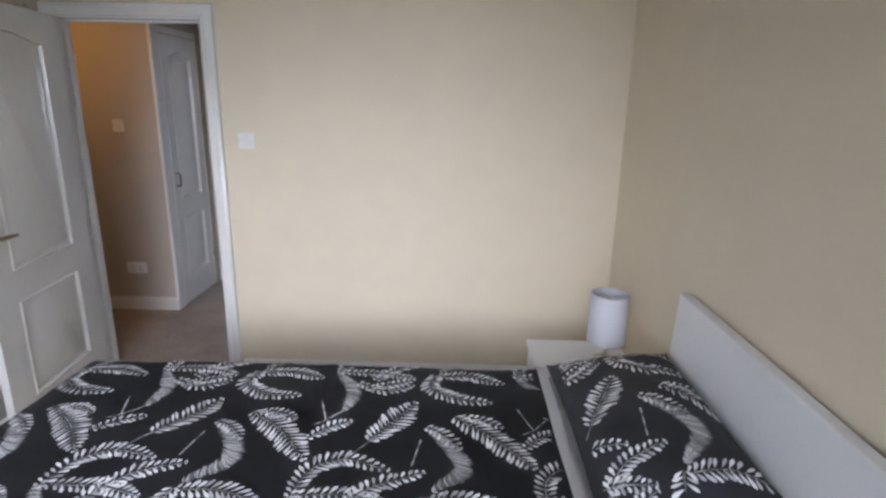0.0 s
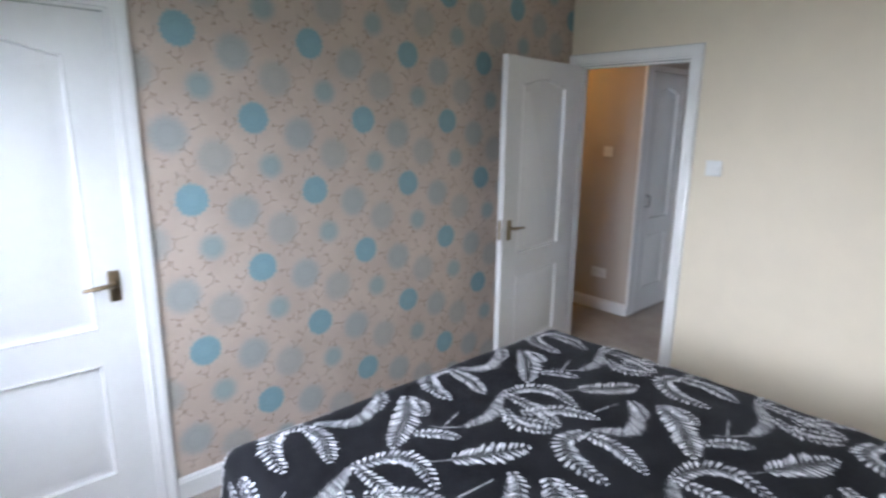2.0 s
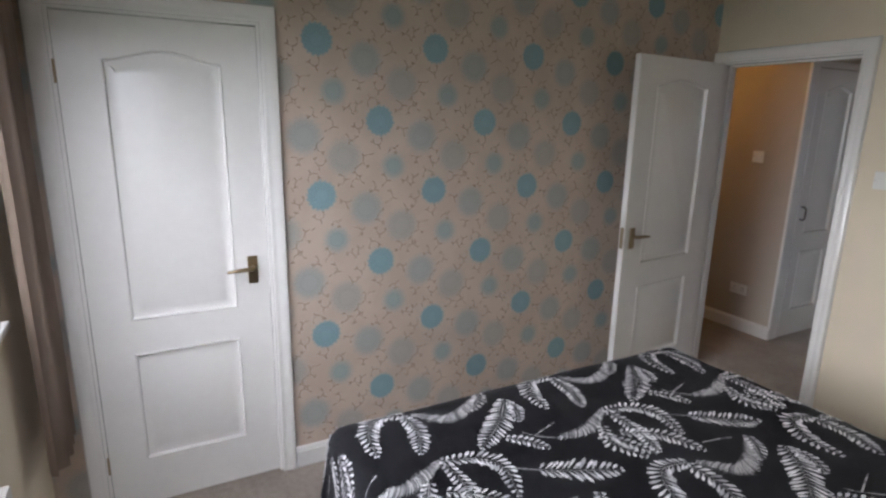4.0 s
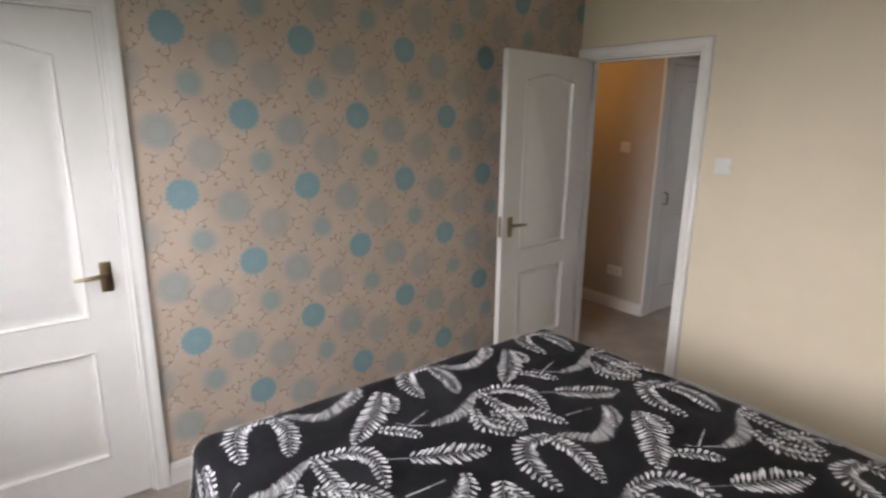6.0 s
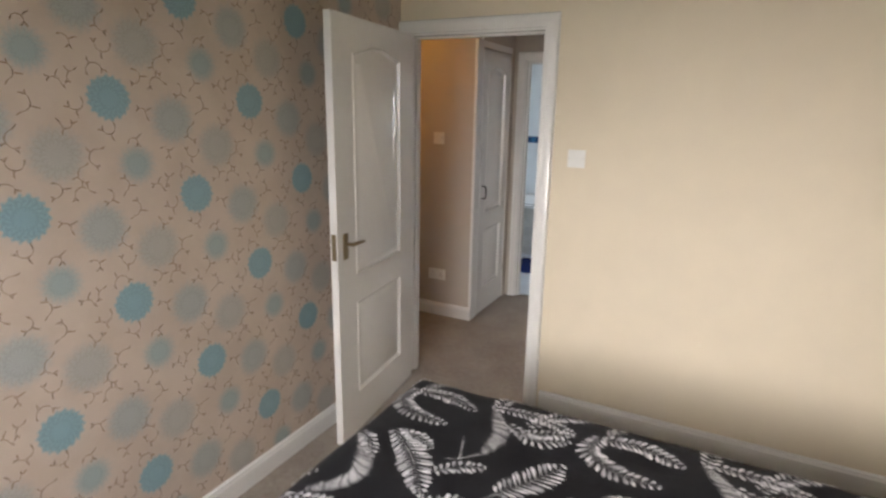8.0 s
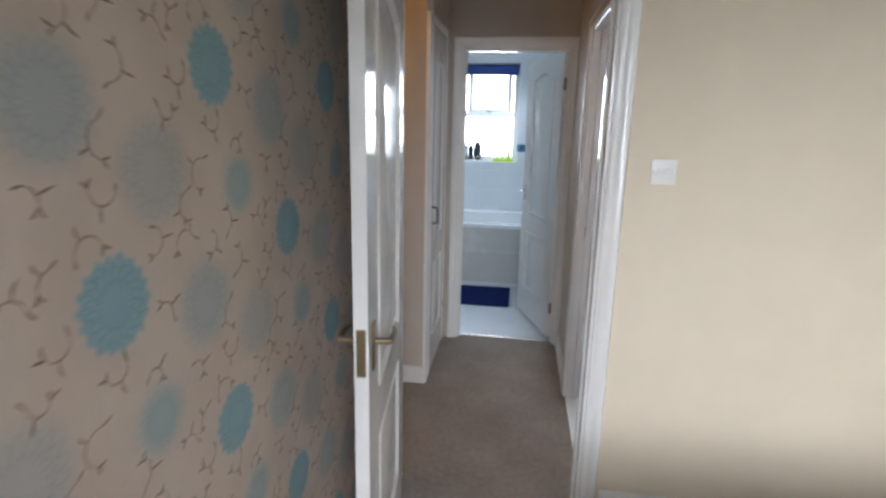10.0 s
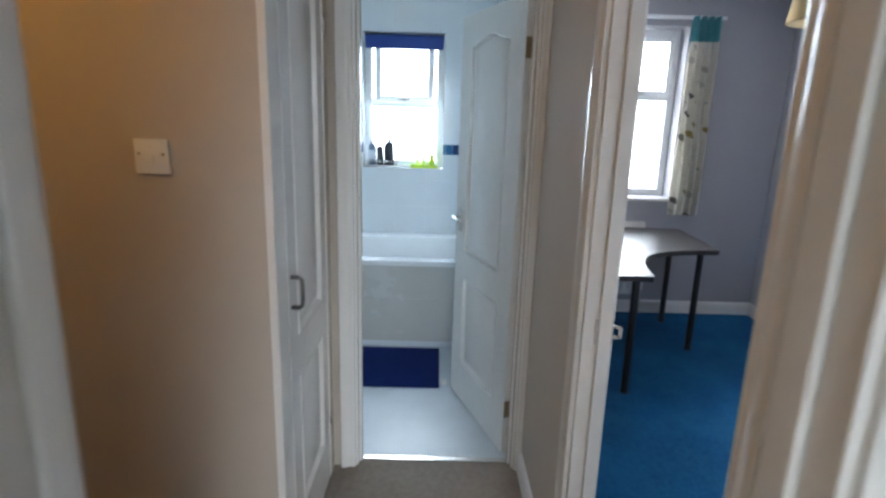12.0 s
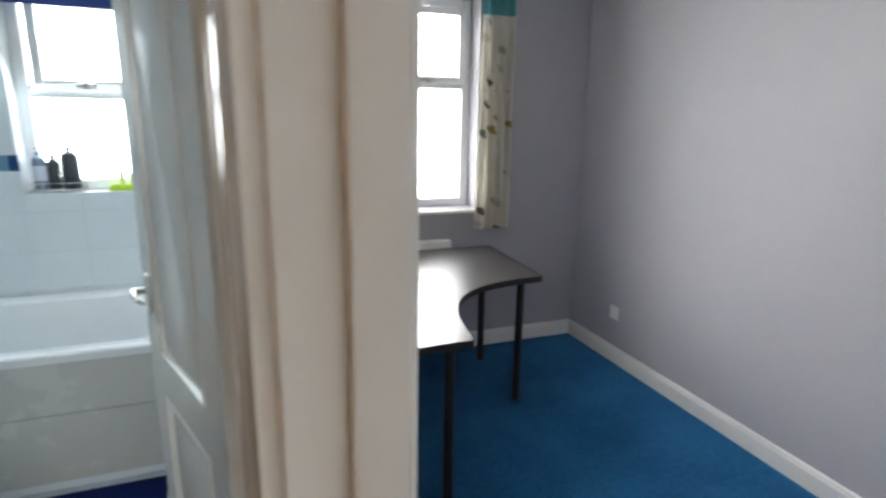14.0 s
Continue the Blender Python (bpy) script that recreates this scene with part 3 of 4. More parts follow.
def lever_set(root, x, z, y, way, turn, mat, leaf):
    """Back plate and lever on one face; turn: -1 points the lever to the hinge."""
    y0, y1 = sorted((y, y + way * 0.007))
    plate = part("back_plate", box(x - 0.020, x + 0.020, y0, y1, z - 0.060, z + 0.060, 0.003), mat, leaf, "metal back plate", True)
    bm = tube([(x, y, z + 0.012), (x, y + way * 0.045, z + 0.012)], 0.009, sides=12)
    bm = tube([(x, y + way * 0.042, z + 0.012), (x + turn * 0.03, y + way * 0.048, z + 0.013), (x + turn * 0.075, y + way * 0.047, z + 0.010), (x + turn * 0.108, y + way * 0.040, z + 0.006)],
              [0.010, 0.009, 0.0075, 0.006], bm, 12)
    part("lever", bm, mat, plate, "", True)


def hinge_pair(root, heights, thick, mat):
    for z in heights:
        bm = box(-0.002, 0.002, 0.002, thick - 0.002, z - 0.04, z + 0.04)
        tube([(-0.006, -0.004, z - 0.04), (-0.006, -0.004, z + 0.04)], 0.006, bm, 10)
        part("hinge", bm, mat, root, "dark metal butt hinge")


def door(name, hinge, angle, w, h, label, mat, handle_mat, faces, hinge_mat=BRONZE, turn=-1):
    root = thing(name, hinge, label, "door", "", "structure")
    root.rotation_euler = (0, 0, radians(angle))
    leaf = part("leaf", door_leaf(w, h), mat, root, "", True)
    for y, way in faces:
        lever_set(root, w - 0.065, 0.985, y, way, turn, handle_mat, leaf)
    part("latch_plate", box(w - 0.001, w + 0.002, 0.006, 0.029, 0.93, 1.05, 0.001), handle_mat, root, "latch plate on the door edge")
    part("latch", box(w, w + 0.011, 0.011, 0.024, 0.988, 1.008, 0.003), handle_mat, root)
    hinge_pair(root, (0.22, h - 0.2), 0.035, hinge_mat)
    return root


DOOR_H = 1.972
door("door_bedroom", (0.062, -0.045, 0.010), -83.6, 0.800, 1.975, "white two-panel bedroom door standing open beside the wallpaper", WHITE, BRONZE, ((0.0, -1), (0.035, 1)))
door("door_closet", (-0.008, -3.405, 0.010), 90.0, 0.671, 1.963, "white two-panel closet door, closed, with a bronzed brass handle", WHITE, BRONZE, ((0.0, -1),))
door("door_bathroom", (0.800, 1.842, 0.008), 109.5, 0.665, DOOR_H, "white two-panel bathroom door opened into the bathroom", WHITE, STEEL, ((0.0, -1), (0.035, 1)))
door("door_study", (0.926, 0.204, 0.010), -6.0, 0.735, DOOR_H, "white two-panel study door folded back against the wall", WHITE, STEEL, ((0.0, -1), (0.035, 1)))

# strike plate in the far jamb of the study doorway
strike = thing("strike_plate", (0.897, 0.946, 0.968), "nickel strike plate with a curved lip on the study door jamb", "strike plate")
bm = box(-0.026, 0.022, -0.0035, 0.001, -0.034, 0.034, 0.001)
part("plate", bm, STEEL, strike)
part("keep_lip", tube([(0.018, -0.003, -0.012), (0.030, -0.007, -0.012), (0.040, -0.007, -0.012), (0.040, -0.007, 0.016), (0.030, -0.007, 0.016), (0.018, -0.003, 0.016)], 0.005), STEEL, strike)
for k, z in enumerate((0.30, 1.66)):
    hg = box(-0.003, 0.003, -0.019, 0.019, -0.045, 0.045, 0.001)
    tube([(-0.004, 0.0, -0.045), (-0.004, 0.0, 0.045)], 0.007, hg, 10)
    tagged(mesh_object("hinge_on_jamb", hg, BRONZE), "dark metal hinge on the near study door jamb", "hinge").location = (0.853, 0.206, z)

# hall cupboard: moulded panel door with a bow handle
cup = thing("hall_cupboard_door", (0.020, 1.025, 0.006), "white painted hall cupboard door with a bow handle", "cupboard door", "", "structure")
part("corner_post", box(-0.02, 0.003, -0.042, 0.060, -0.004, 2.075, 0.003), SATIN, cup)
part("head_rail", box(-0.03, 0.003, 0.060, 0.630, 2.03, 2.075, 0.003), SATIN, cup)
bm = door_leaf(0.558, 2.022, 0.030)
bmesh.ops.rotate(bm, cent=(0, 0, 0), matrix=Matrix.Rotation(radians(90), 3, 'Z'), verts=bm.verts)
bmesh.ops.translate(bm, verts=bm.verts, vec=(-0.002, 0.064, 0.0))
leafc = part("leaf", bm, WHITE, cup, "moulded two-panel leaf", True)
bm = bmesh.new()
for y0, y1, z0, z1 in ((0.064, 0.074, 0, 2.022), (0.612, 0.622, 0, 2.022)):
    box(-0.002, 0.004, y0, y1, z0, z1, 0.002, bm, 1)
part("edge_bead", bm, WHITE, cup)
hz = 0.985
part("bow_handle", tube([(-0.002, 0.112, hz - 0.047), (0.020, 0.112, hz - 0.047), (0.030, 0.112, hz - 0.040), (0.032, 0.112, hz - 0.025), (0.032, 0.112, hz + 0.025), (0.030, 0.112, hz + 0.040), (0.020, 0.112, hz + 0.047), (-0.002, 0.112, hz + 0.047)], 0.0065, sides=12), DARKNICKEL, leafc, "dark nickel bow handle", True)
for z in (0.28, 1.80):
    part("hinge", tube([(0.004, 0.618, z - 0.03), (0.004, 0.618, z + 0.03)], 0.006), STEEL, cup)


# ---- switches and sockets ----
def plate_thing(name, place, facing, w, h, label, category):
    """A plastic plate on a wall; facing turns its front from -y."""
    root = thing(name, place, label, category)
    root.rotation_euler = (0, 0, radians(facing))
    part("plate", box(-w / 2, w / 2, -0.010, 0.0, -h / 2, h / 2, 0.003), PLASTIC, root, "", True)
    return root


def rocker(root, x, z, w=0.022, h=0.030):
    bm = box(x - w / 2, x + w / 2, -0.0145, -0.009, z - h / 2, z + h / 2, 0.002)
    part("rocker", bm, PLASTIC, root)


def screw(root, x, z):
    part("screw", lathe([(0.0035, 0), (0.0035, 0.0015), (0.001, 0.002)], sides=10), STEEL, root).matrix_basis = pose(x, -0.010, z, 90, 0, 0)


s1 = plate_thing("light_switch", (1.008, -0.001, 1.381), 0, 0.086, 0.086, "white two-gang light switch on the cream wall", "light switch")
for x in (-0.0118, 0.0118):
    rocker(s1, x, -0.002, 0.0230, 0.022)
for x in (-0.036, 0.036):
    screw(s1, x, 0)
s2 = plate_thing("light_switch", (-0.274, 0.984, 1.393), 0, 0.086, 0.086, "white one-gang light switch on the hall wall", "light switch")
rocker(s2, 0.0, -0.008, 0.014, 0.024)
for x in (-0.030, 0.030):
    screw(s2, x, 0.006)


def socket(place, facing, label, gangs):
    w = 0.146 if gangs == 2 else 0.086
    root = plate_thing("wall_socket", place, facing, w, 0.086, label, "socket")
    for g in range(gangs):
        cx = (g - (gangs - 1) / 2) * 0.070
        for dx, dz, ww, hh in ((0, 0.012, 0.005, 0.010), (-0.011, -0.012, 0.008, 0.005), (0.011, -0.012, 0.008, 0.005)):
            part("pin_slot", box(cx + dx - ww / 2, cx + dx + ww / 2, -0.0105, -0.0095, dz - hh / 2, dz + hh / 2), SLOT, root)
        rocker(root, cx + (0.026 if gangs == 1 else (0.022 if g else -0.022)), 0.026, 0.012, 0.018)
    return root


socket((-0.276, 0.984, 0.338), 0, "white double socket low on the hall wall", 2)
socket((3.009, 3.36, 0.318), 90, "white single socket on the blue-grey wall", 1)

# ---- bed ----
BX0, BX1, BY0, BY1, BTOP = 0.725, 2.90, -2.70, -1.035, 0.640


def fold(s, lo, hi, d0, d1, radius):
    """Flat coordinate to (position, fall) over a rounded edge."""
    quarter = radius * math.pi / 2
    if d0 and s < lo + radius:
        t = lo + radius - s
        if t < quarter:
            return lo + radius - radius * math.sin(t / radius), radius * (1 - math.cos(t / radius))
        return lo - 0.10 * (t - quarter), radius + (t - quarter)
    if d1 and s > hi - radius:
        t = s - hi + radius
        if t < quarter:
            return hi - radius + radius * math.sin(t / radius), radius * (1 - math.cos(t / radius))
        return hi + 0.10 * (t - quarter), radius + (t - quarter)
    return s, 0.0


def cloth_place(u, v, x0, x1, y0, y1, top, drops, radius, wrinkle, seed):
    """Where the flat point (u, v) of a draped cloth lies."""
    x, fx = fold(u, x0, x1, drops[0], drops[1], radius)
    y, fy = fold(v, y0, y1, drops[2], drops[3], radius)
    fall = max(fx, fy) + 0.25 * min(fx, fy)
    soft = noise.noise(Vector((u * 2.1 + seed, v * 2.1, 0.3))) * 0.016 + noise.noise(Vector((u * 6.0, v * 6.0 + seed, 1.7))) * 0.006
    crease = -abs(noise.noise(Vector((u * 3.4 + v * 1.8, v * 3.0 - seed, 5.0)))) * 0.012
    z = top - fall + (soft + crease) * wrinkle * (1.0 if fall < 0.02 else 0.6)
    hang = max(0.0, fall - radius) * 0.05
    x += math.sin(v * 16 + seed) * hang * (1 if fx > fy else 0)
    y += math.sin(u * 14 + seed) * hang * (1 if fy >= fx else 0)
    return Vector((x, y, z))


def cloth_sheet(x0, x1, y0, y1, top, drops, radius, step, wrinkle, seed):
    """A cloth laid over a block: its edges roll over with a radius and hang by drops (x0, x1, y0, y1 sides)."""
    bm = bmesh.new()

    def lane(lo, hi, d0, d1):
        quarter = radius * math.pi / 2
        a = lo + radius - quarter - d0 if d0 else lo
        b = hi - radius + quarter + d1 if d1 else hi
        n = max(2, int((b - a) / step))
        return [a + (b - a) * i / n for i in range(n + 1)]

    us, vs = lane(x0, x1, drops[0], drops[1]), lane(y0, y1, drops[2], drops[3])
    grid = [[bm.verts.new(cloth_place(u, v, x0, x1, y0, y1, top, drops, radius, wrinkle, seed)) for v in vs] for u in us]
    for i in range(len(us) - 1):
        for j in range(len(vs) - 1):
            bm.faces.new((grid[i][j], grid[i + 1][j], grid[i + 1][j + 1], grid[i][j + 1]))
    return bm


# ---- leaf print ----
def smooth_line(points, n):
    """Points along a curve through a few knots, each with its forward direction."""
    k = [Vector(p) for p in points]
    k = [k[0] * 2 - k[1]] + k + [k[-1] * 2 - k[-2]]
    out = []
    for i in range(n + 1):
        s = i / n * (len(k) - 3)
        j = min(int(s), len(k) - 4)
        t = s - j
        a, b, c, d = k[j:j + 4]
        p = 0.5 * (2 * b + (c - a) * t + (2 * a - 5 * b + 4 * c - d) * t * t + (3 * b - a - 3 * c + d) * t ** 3)
        w = 0.5 * ((c - a) + 2 * (2 * a - 5 * b + 4 * c - d) * t + 3 * (3 * b - a - 3 * c + d) * t * t)
        out.append((p, w.normalized()))
    return out


def leaf_strokes(points, wide, rng_):
    """A feathered leaf: two rows of pointed oval strokes beside a thin spine."""
    length = sum((Vector(b) - Vector(a)).length for a, b in zip(points, points[1:]))
    n = max(5, round(length / 0.0185))
    shapes = []
    for i, (p, w) in enumerate(smooth_line(points, n)):
        t = i / n
        side = Vector((-w.y, w.x))
        reach = wide * (max(0.02, math.sin(math.pi * min(1.0, 0.12 + 0.86 * t))) ** 0.6) * rng_.uniform(0.88, 1.16)
        for sgn in (-1, 1):
            lean = rng_.uniform(0.88, 1.12)
            way = (w * math.cos(lean) + side * sgn * math.sin(lean)).normalized()
            if i == n:
                way = (w * 0.95 + side * sgn * 0.35).normalized()
            across = Vector((-way.y, way.x)) * 0.0056 * rng_.uniform(0.8, 1.2)
            o = p + side * sgn * 0.0034
            shapes.append([o + way * (reach * f) + across * g for f, g in
                           ((0.0, -0.10), (0.30, -0.50), (0.62, -0.98), (0.86, -0.70), (1.0, 0.0), (0.84, 0.75), (0.58, 0.95), (0.28, 0.45), (0.0, 0.10))])
    return shapes


def line_strokes(points, wide):
    rows_ = smooth_line(points, max(4, 5 * (len(points) - 1)))
    shapes = []
    for (p, w), (q, x) in zip(rows_, rows_[1:]):
        a, b = Vector((-w.y, w.x)) * wide, Vector((-x.y, x.x)) * wide
        shapes.append([p - a, q - b, q + b, p + a])
    return shapes


def ribbon_strokes(points, wide, rng_):
    """A twisted stem drawn with many short slanting strokes across it."""
    length = sum((Vector(b) - Vector(a)).length for a, b in zip(points, points[1:]))
    n = round(length / 0.0055)
    shapes = []
    for i, (p, w) in enumerate(smooth_line(points, n)):
        t = i / n
        half = wide * (0.40 + 0.60 * math.sin(math.pi * t) ** 0.7) * rng_.uniform(0.85, 1.12)
        way = (Vector((-w.y, w.x)) + w * 0.55).normalized()
        across = Vector((-way.y, way.x)) * 0.0021
        bow = w * -0.006
        o = p + Vector((-w.y, w.x)) * rng_.uniform(-0.003, 0.003)
        shapes.append([o - way * half, o - way * half * 0.5 - across + bow * 0.6, o - across + bow, o + way * half * 0.5 - across + bow * 0.6, o + way * half,
                       o + way * half * 0.5 + across + bow * 0.6, o + across + bow, o - way * half * 0.5 + across + bow * 0.6])
    return shapes


PRINT_W, PRINT_H = 0.642, 0.645
LEAVES = (
    (((1.435, -1.160), (1.425, -1.250), (1.500, -1.312), (1.622, -1.330)), 0.046), (((1.445, -1.168), (1.555, -1.160), (1.672, -1.205)), 0.040),
    (((1.505, -1.430), (1.627, -1.535), (1.725, -1.660)), 0.054), (((1.530, -1.428), (1.590, -1.437), (1.650, -1.468)), 0.030),
    (((1.715, -1.565), (1.765, -1.515), (1.825, -1.480)), 0.028), (((1.810, -1.245), (1.910, -1.290), (2.000, -1.245)), 0.034),
    (((1.735, -1.160), (1.875, -1.158), (2.000, -1.190)), 0.032), (((1.898, -1.570), (1.955, -1.480), (2.015, -1.368)), 0.056),
    (((1.735, -1.815), (1.757, -1.705), (1.840, -1.657), (1.965, -1.692)), 0.038),
    (((1.865, -1.862), (1.940, -1.760), (2.062, -1.708)), 0.035), (((1.845, -1.930), (1.920, -1.890), (2.000, -1.850)), 0.027),
    (((2.062, -1.492), (2.110, -1.522), (2.162, -1.580)), 0.032))
STEMS = (((1.710, -1.365), (1.748, -1.477)), ((1.898, -1.570), (1.838, -1.662)), ((2.030, -1.675), (2.048, -1.555)), ((1.712, -1.500), (1.748, -1.477), (1.800, -1.415)), ((1.735, -1.815), (1.790, -1.880), (1.840, -1.915)))
RIBBONS = ((((1.735, -1.175), (1.803, -1.300), (1.795, -1.420)), 0.034), (((2.095, -1.775), (2.165, -1.685), (2.150, -1.600), (2.072, -1.500)), 0.036))


def fern_print(parent, place, u0, u1, v0, v1, seed):
    """Prints the repeat over the flat range of a cloth; place maps a flat point to where it lies, slightly proud."""
    rng_ = random.Random(seed)
    white, grey = bmesh.new(), bmesh.new()

    def lay_down(bm, shapes, du, dv, lift):
        for shape in shapes:
            pts = [(p.x + du, p.y + dv) for p in shape]
            if all(u0 < a < u1 and v0 < b < v1 for a, b in pts):
                bm.faces.new([bm.verts.new(place(a, b) + Vector((0, 0, lift))) for a, b in pts])

    for i in range(math.floor((u0 - 2.2) / PRINT_W), math.ceil((u1 - 1.4) / PRINT_W) + 1):
        for j in range(math.floor((v0 + 1.1) / PRINT_H), math.ceil((v1 + 1.95) / PRINT_H) + 1):
            du, dv = i * PRINT_W, j * PRINT_H
            for pts, wide in RIBBONS:
                lay_down(grey, ribbon_strokes(pts, wide, rng_), du, dv, 0.0004)
            for pts in STEMS:
                lay_down(grey, line_strokes(pts, 0.0022), du, dv, 0.0002)
            for k, (pts, wide) in enumerate(LEAVES):
                lay_down(grey, line_strokes(pts, 0.0012), du, dv, 0.0)
                lay_down(white, leaf_strokes(pts, wide, rng_), du, dv, 0.0006 + k * 0.00015)
    for bm, name, mat, label in ((grey, "stem_print", GREY_INK, "grey printed stems"), (white, "leaf_print", WHITE_INK, "white printed fern leaves")):
        for f in bm.faces:
            f.normal_update()
            if f.normal.z < 0:
                f.normal_flip()
        tagged(part(name, moved(bm, parent), mat, parent, label, True), label, kind="stuff")


def moved(bm, root):
    bmesh.ops.translate(bm, verts=bm.verts, vec=-Vector(root.location))
    return bm


bed = thing("bed", (1.85, -1.86, 0.0), "double bed frame with a tall white headboard against the cream wall", "bed")
part("side_rail", moved(box(0.85, 2.91, -1.205, -1.175, 0.18, 0.36, 0.004), bed), WOODWHITE, bed)
part("side_rail", moved(box(0.85, 2.91, -2.595, -2.565, 0.18, 0.36, 0.004), bed), WOODWHITE, bed)
part("foot_rail", moved(box(0.82, 0.85, -2.595, -1.175, 0.12, 0.36, 0.004), bed), WOODWHITE, bed)
for x, y in ((0.84, -1.21), (0.84, -2.56), (2.88, -1.21), (2.88, -2.56)):
    part("leg", moved(box(x - 0.02, x + 0.02, y - 0.02, y + 0.02, 0.0, 0.18, 0.003), bed), WOODWHITE, bed)
part("slat_base", moved(box(0.855, 2.905, -2.56, -1.21, 0.30, 0.345), bed), TIMBER, bed)
hb = bmesh.new()
box(-0.020, 0.020, -2.66, -1.075, 0.10, 0.952, 0.005, hb)
bmesh.ops.rotate(hb, cent=(0, 0, 0.10), matrix=Matrix.Rotation(radians(2.5), 3, 'Y'), verts=hb.verts)
bmesh.ops.rotate(hb, cent=(0, -1.075, 0), matrix=Matrix.Rotation(radians(-0.5), 3, 'Z'), verts=hb.verts)
bmesh.ops.translate(hb, verts=hb.verts, vec=(2.934, 0, 0))
part("headboard", moved(hb, bed), WOODWHITE, bed, "tall plain white headboard panel")
mat_ob = solid("mattress", box(0.86, 2.90, -2.56, -1.21, 0.345, 0.565, 0.05, None, 4), LINEN, "white mattress with a fitted sheet on the bed", "mattress", "", True)

DUVET = (BX0, 2.462, BY0, BY1, BTOP, (0.30, 0, 0.26, 0.26), 0.075)
duvet = cloth_sheet(*DUVET, 0.030, 1.0, 3.1)
bmesh.ops.solidify(duvet, geom=list(duvet.faces), thickness=0.02)
duv = thing("duvet", (1.6, -1.9, 0.57), "black duvet printed with white fern leaves, spread over the bed", "duvet")
part("cover", moved(duvet, duv), FERN, duv, "", True)


def on_duvet(u, v):
    p, e = cloth_place(u, v, *DUVET, 1.0, 3.1), 0.004
    a = cloth_place(u + e, v, *DUVET, 1.0, 3.1) - p
    b = cloth_place(u, v + e, *DUVET, 1.0, 3.1) - p
    return p + a.cross(b).normalized() * 0.0022


fern_print(duv, on_duvet, 0.42, 2.446, -2.95, -0.80, 8)
hem = cloth_sheet(2.448, 2.482, BY0 + 0.004, BY1 - 0.004, BTOP + 0.012, (0, 0, 0.22, 0.22), 0.075, 0.02, 1.0, 3.1)
bmesh.ops.solidify(hem, geom=list(hem.faces), thickness=0.012)
part("hem", moved(hem, duv), LINEN, duv, "white hem strip of the duvet", True)


def pillow(place, turn, w, d, h, label, mat):
    root = thing("pillow", place, label, "pillow")
    root.rotation_euler = [radians(a) for a in turn]

    def skin(a, b, s):
        puff = (max(0.0, 1 - abs(a) ** 2.6) ** 0.6) * (max(0.0, 1 - abs(b) ** 2.6) ** 0.6)
        x = a * w / 2 * (1 - 0.06 * (1 - b * b) * abs(a) ** 3)
        y = b * d / 2 * (1 - 0.07 * (1 - a * a) * abs(b) ** 3)
        dent = noise.noise(Vector((a * 2, b * 2, s))) * 0.014 + noise.noise(Vector((a * 5, b * 6, s + 4))) * 0.006
        return Vector((x, y, s * h / 2 * puff + dent * puff))

    bm = bmesh.new()
    n, m_ = 26, 30
    for s in (1, -1):
        vs = [[bm.verts.new(skin(2 * i / n - 1, 2 * j / m_ - 1, s)) for j in range(m_ + 1)] for i in range(n + 1)]
        for i in range(n):
            for j in range(m_):
                q = [vs[i][j], vs[i + 1][j], vs[i + 1][j + 1], vs[i][j + 1]]
                bm.faces.new(q if s > 0 else q[::-1])
    bmesh.ops.remove_doubles(bm, verts=bm.verts, dist=1e-4)
    part("case", bm, mat, root, "black cotton case", True)
    shift = Vector(place)

    def on_pillow(u, v):
        return skin((u - place[0]) * 2 / w, (v - place[1]) * 2 / d, 1) + Vector((0, 0, 0.0035)) + shift

    fern_print(root, on_pillow, place[0] - w / 2 + 0.02, place[0] + w / 2 - 0.02, place[1] - d / 2 + 0.02, place[1] + d / 2 - 0.02, 12)
    return root


pillow((2.715, -1.475, 0.672), (0, -8, 0), 0.45, 0.84, 0.195, "plump pillow in a black fern-print case", FERN)

# ---- bedside ----
bs = thing("bedside_cabinet", (2.68, -0.80, 0.0), "small white bedside cabinet beside the bed", "bedside cabinet")
part("carcass", moved(box(2.500, 2.885, -0.965, -0.630, 0.02, 0.530, 0.003), bs), WOODWHITE, bs)
part("top", moved(box(2.477, 2.890, -0.973, -0.617, 0.530, 0.550, 0.004), bs), WOODWHITE, bs)
for z0, z1 in ((0.05, 0.27), (0.28, 0.51)):
    dr = part("drawer_front", moved(box(2.482, 2.500, -0.960, -0.635, z0, z1, 0.003), bs), WOODWHITE, bs)
    part("knob", moved(tube([(2.482, -0.800, (z0 + z1) / 2), (2.465, -0.800, (z0 + z1) / 2)], [0.006, 0.011]), bs), STEEL, dr)
part("plinth", moved(box(2.515, 2.875, -0.955, -0.640, 0.0, 0.02), bs), WOODWHITE, bs)

lamp = thing("table_lamp", (2.785, -0.80, 0.551), "small table lamp with a pale lilac drum shade and chrome foot", "table lamp")
part("foot", lathe([(0.045, 0.0), (0.046, 0.006), (0.020, 0.014), (0.008, 0.022), (0.007, 0.100)]), STEEL, lamp, "", True)
shade = bmesh.new()
lathe([(0.080, 0.082), (0.077, 0.297), (0.074, 0.297), (0.077, 0.082), (0.080, 0.082)], bm=shade, sides=32)
part("shade", shade, SHADE, lamp, "pale lilac drum shade", True)
part("shade_ring", tube([(0.076 * math.cos(a), 0.076 * math.sin(a), 0.294) for a in (2 * math.pi * k / 24 for k in range(25))], 0.002, caps=False), STEEL, lamp)
bm = bmesh.new()
for k in range(3):
    a = 2 * math.pi * k / 3
    tube([(0, 0, 0.277), (0.075 * math.cos(a), 0.075 * math.sin(a), 0.294)], 0.0015, bm, 6)
part("shade_carrier", bm, STEEL, lamp)
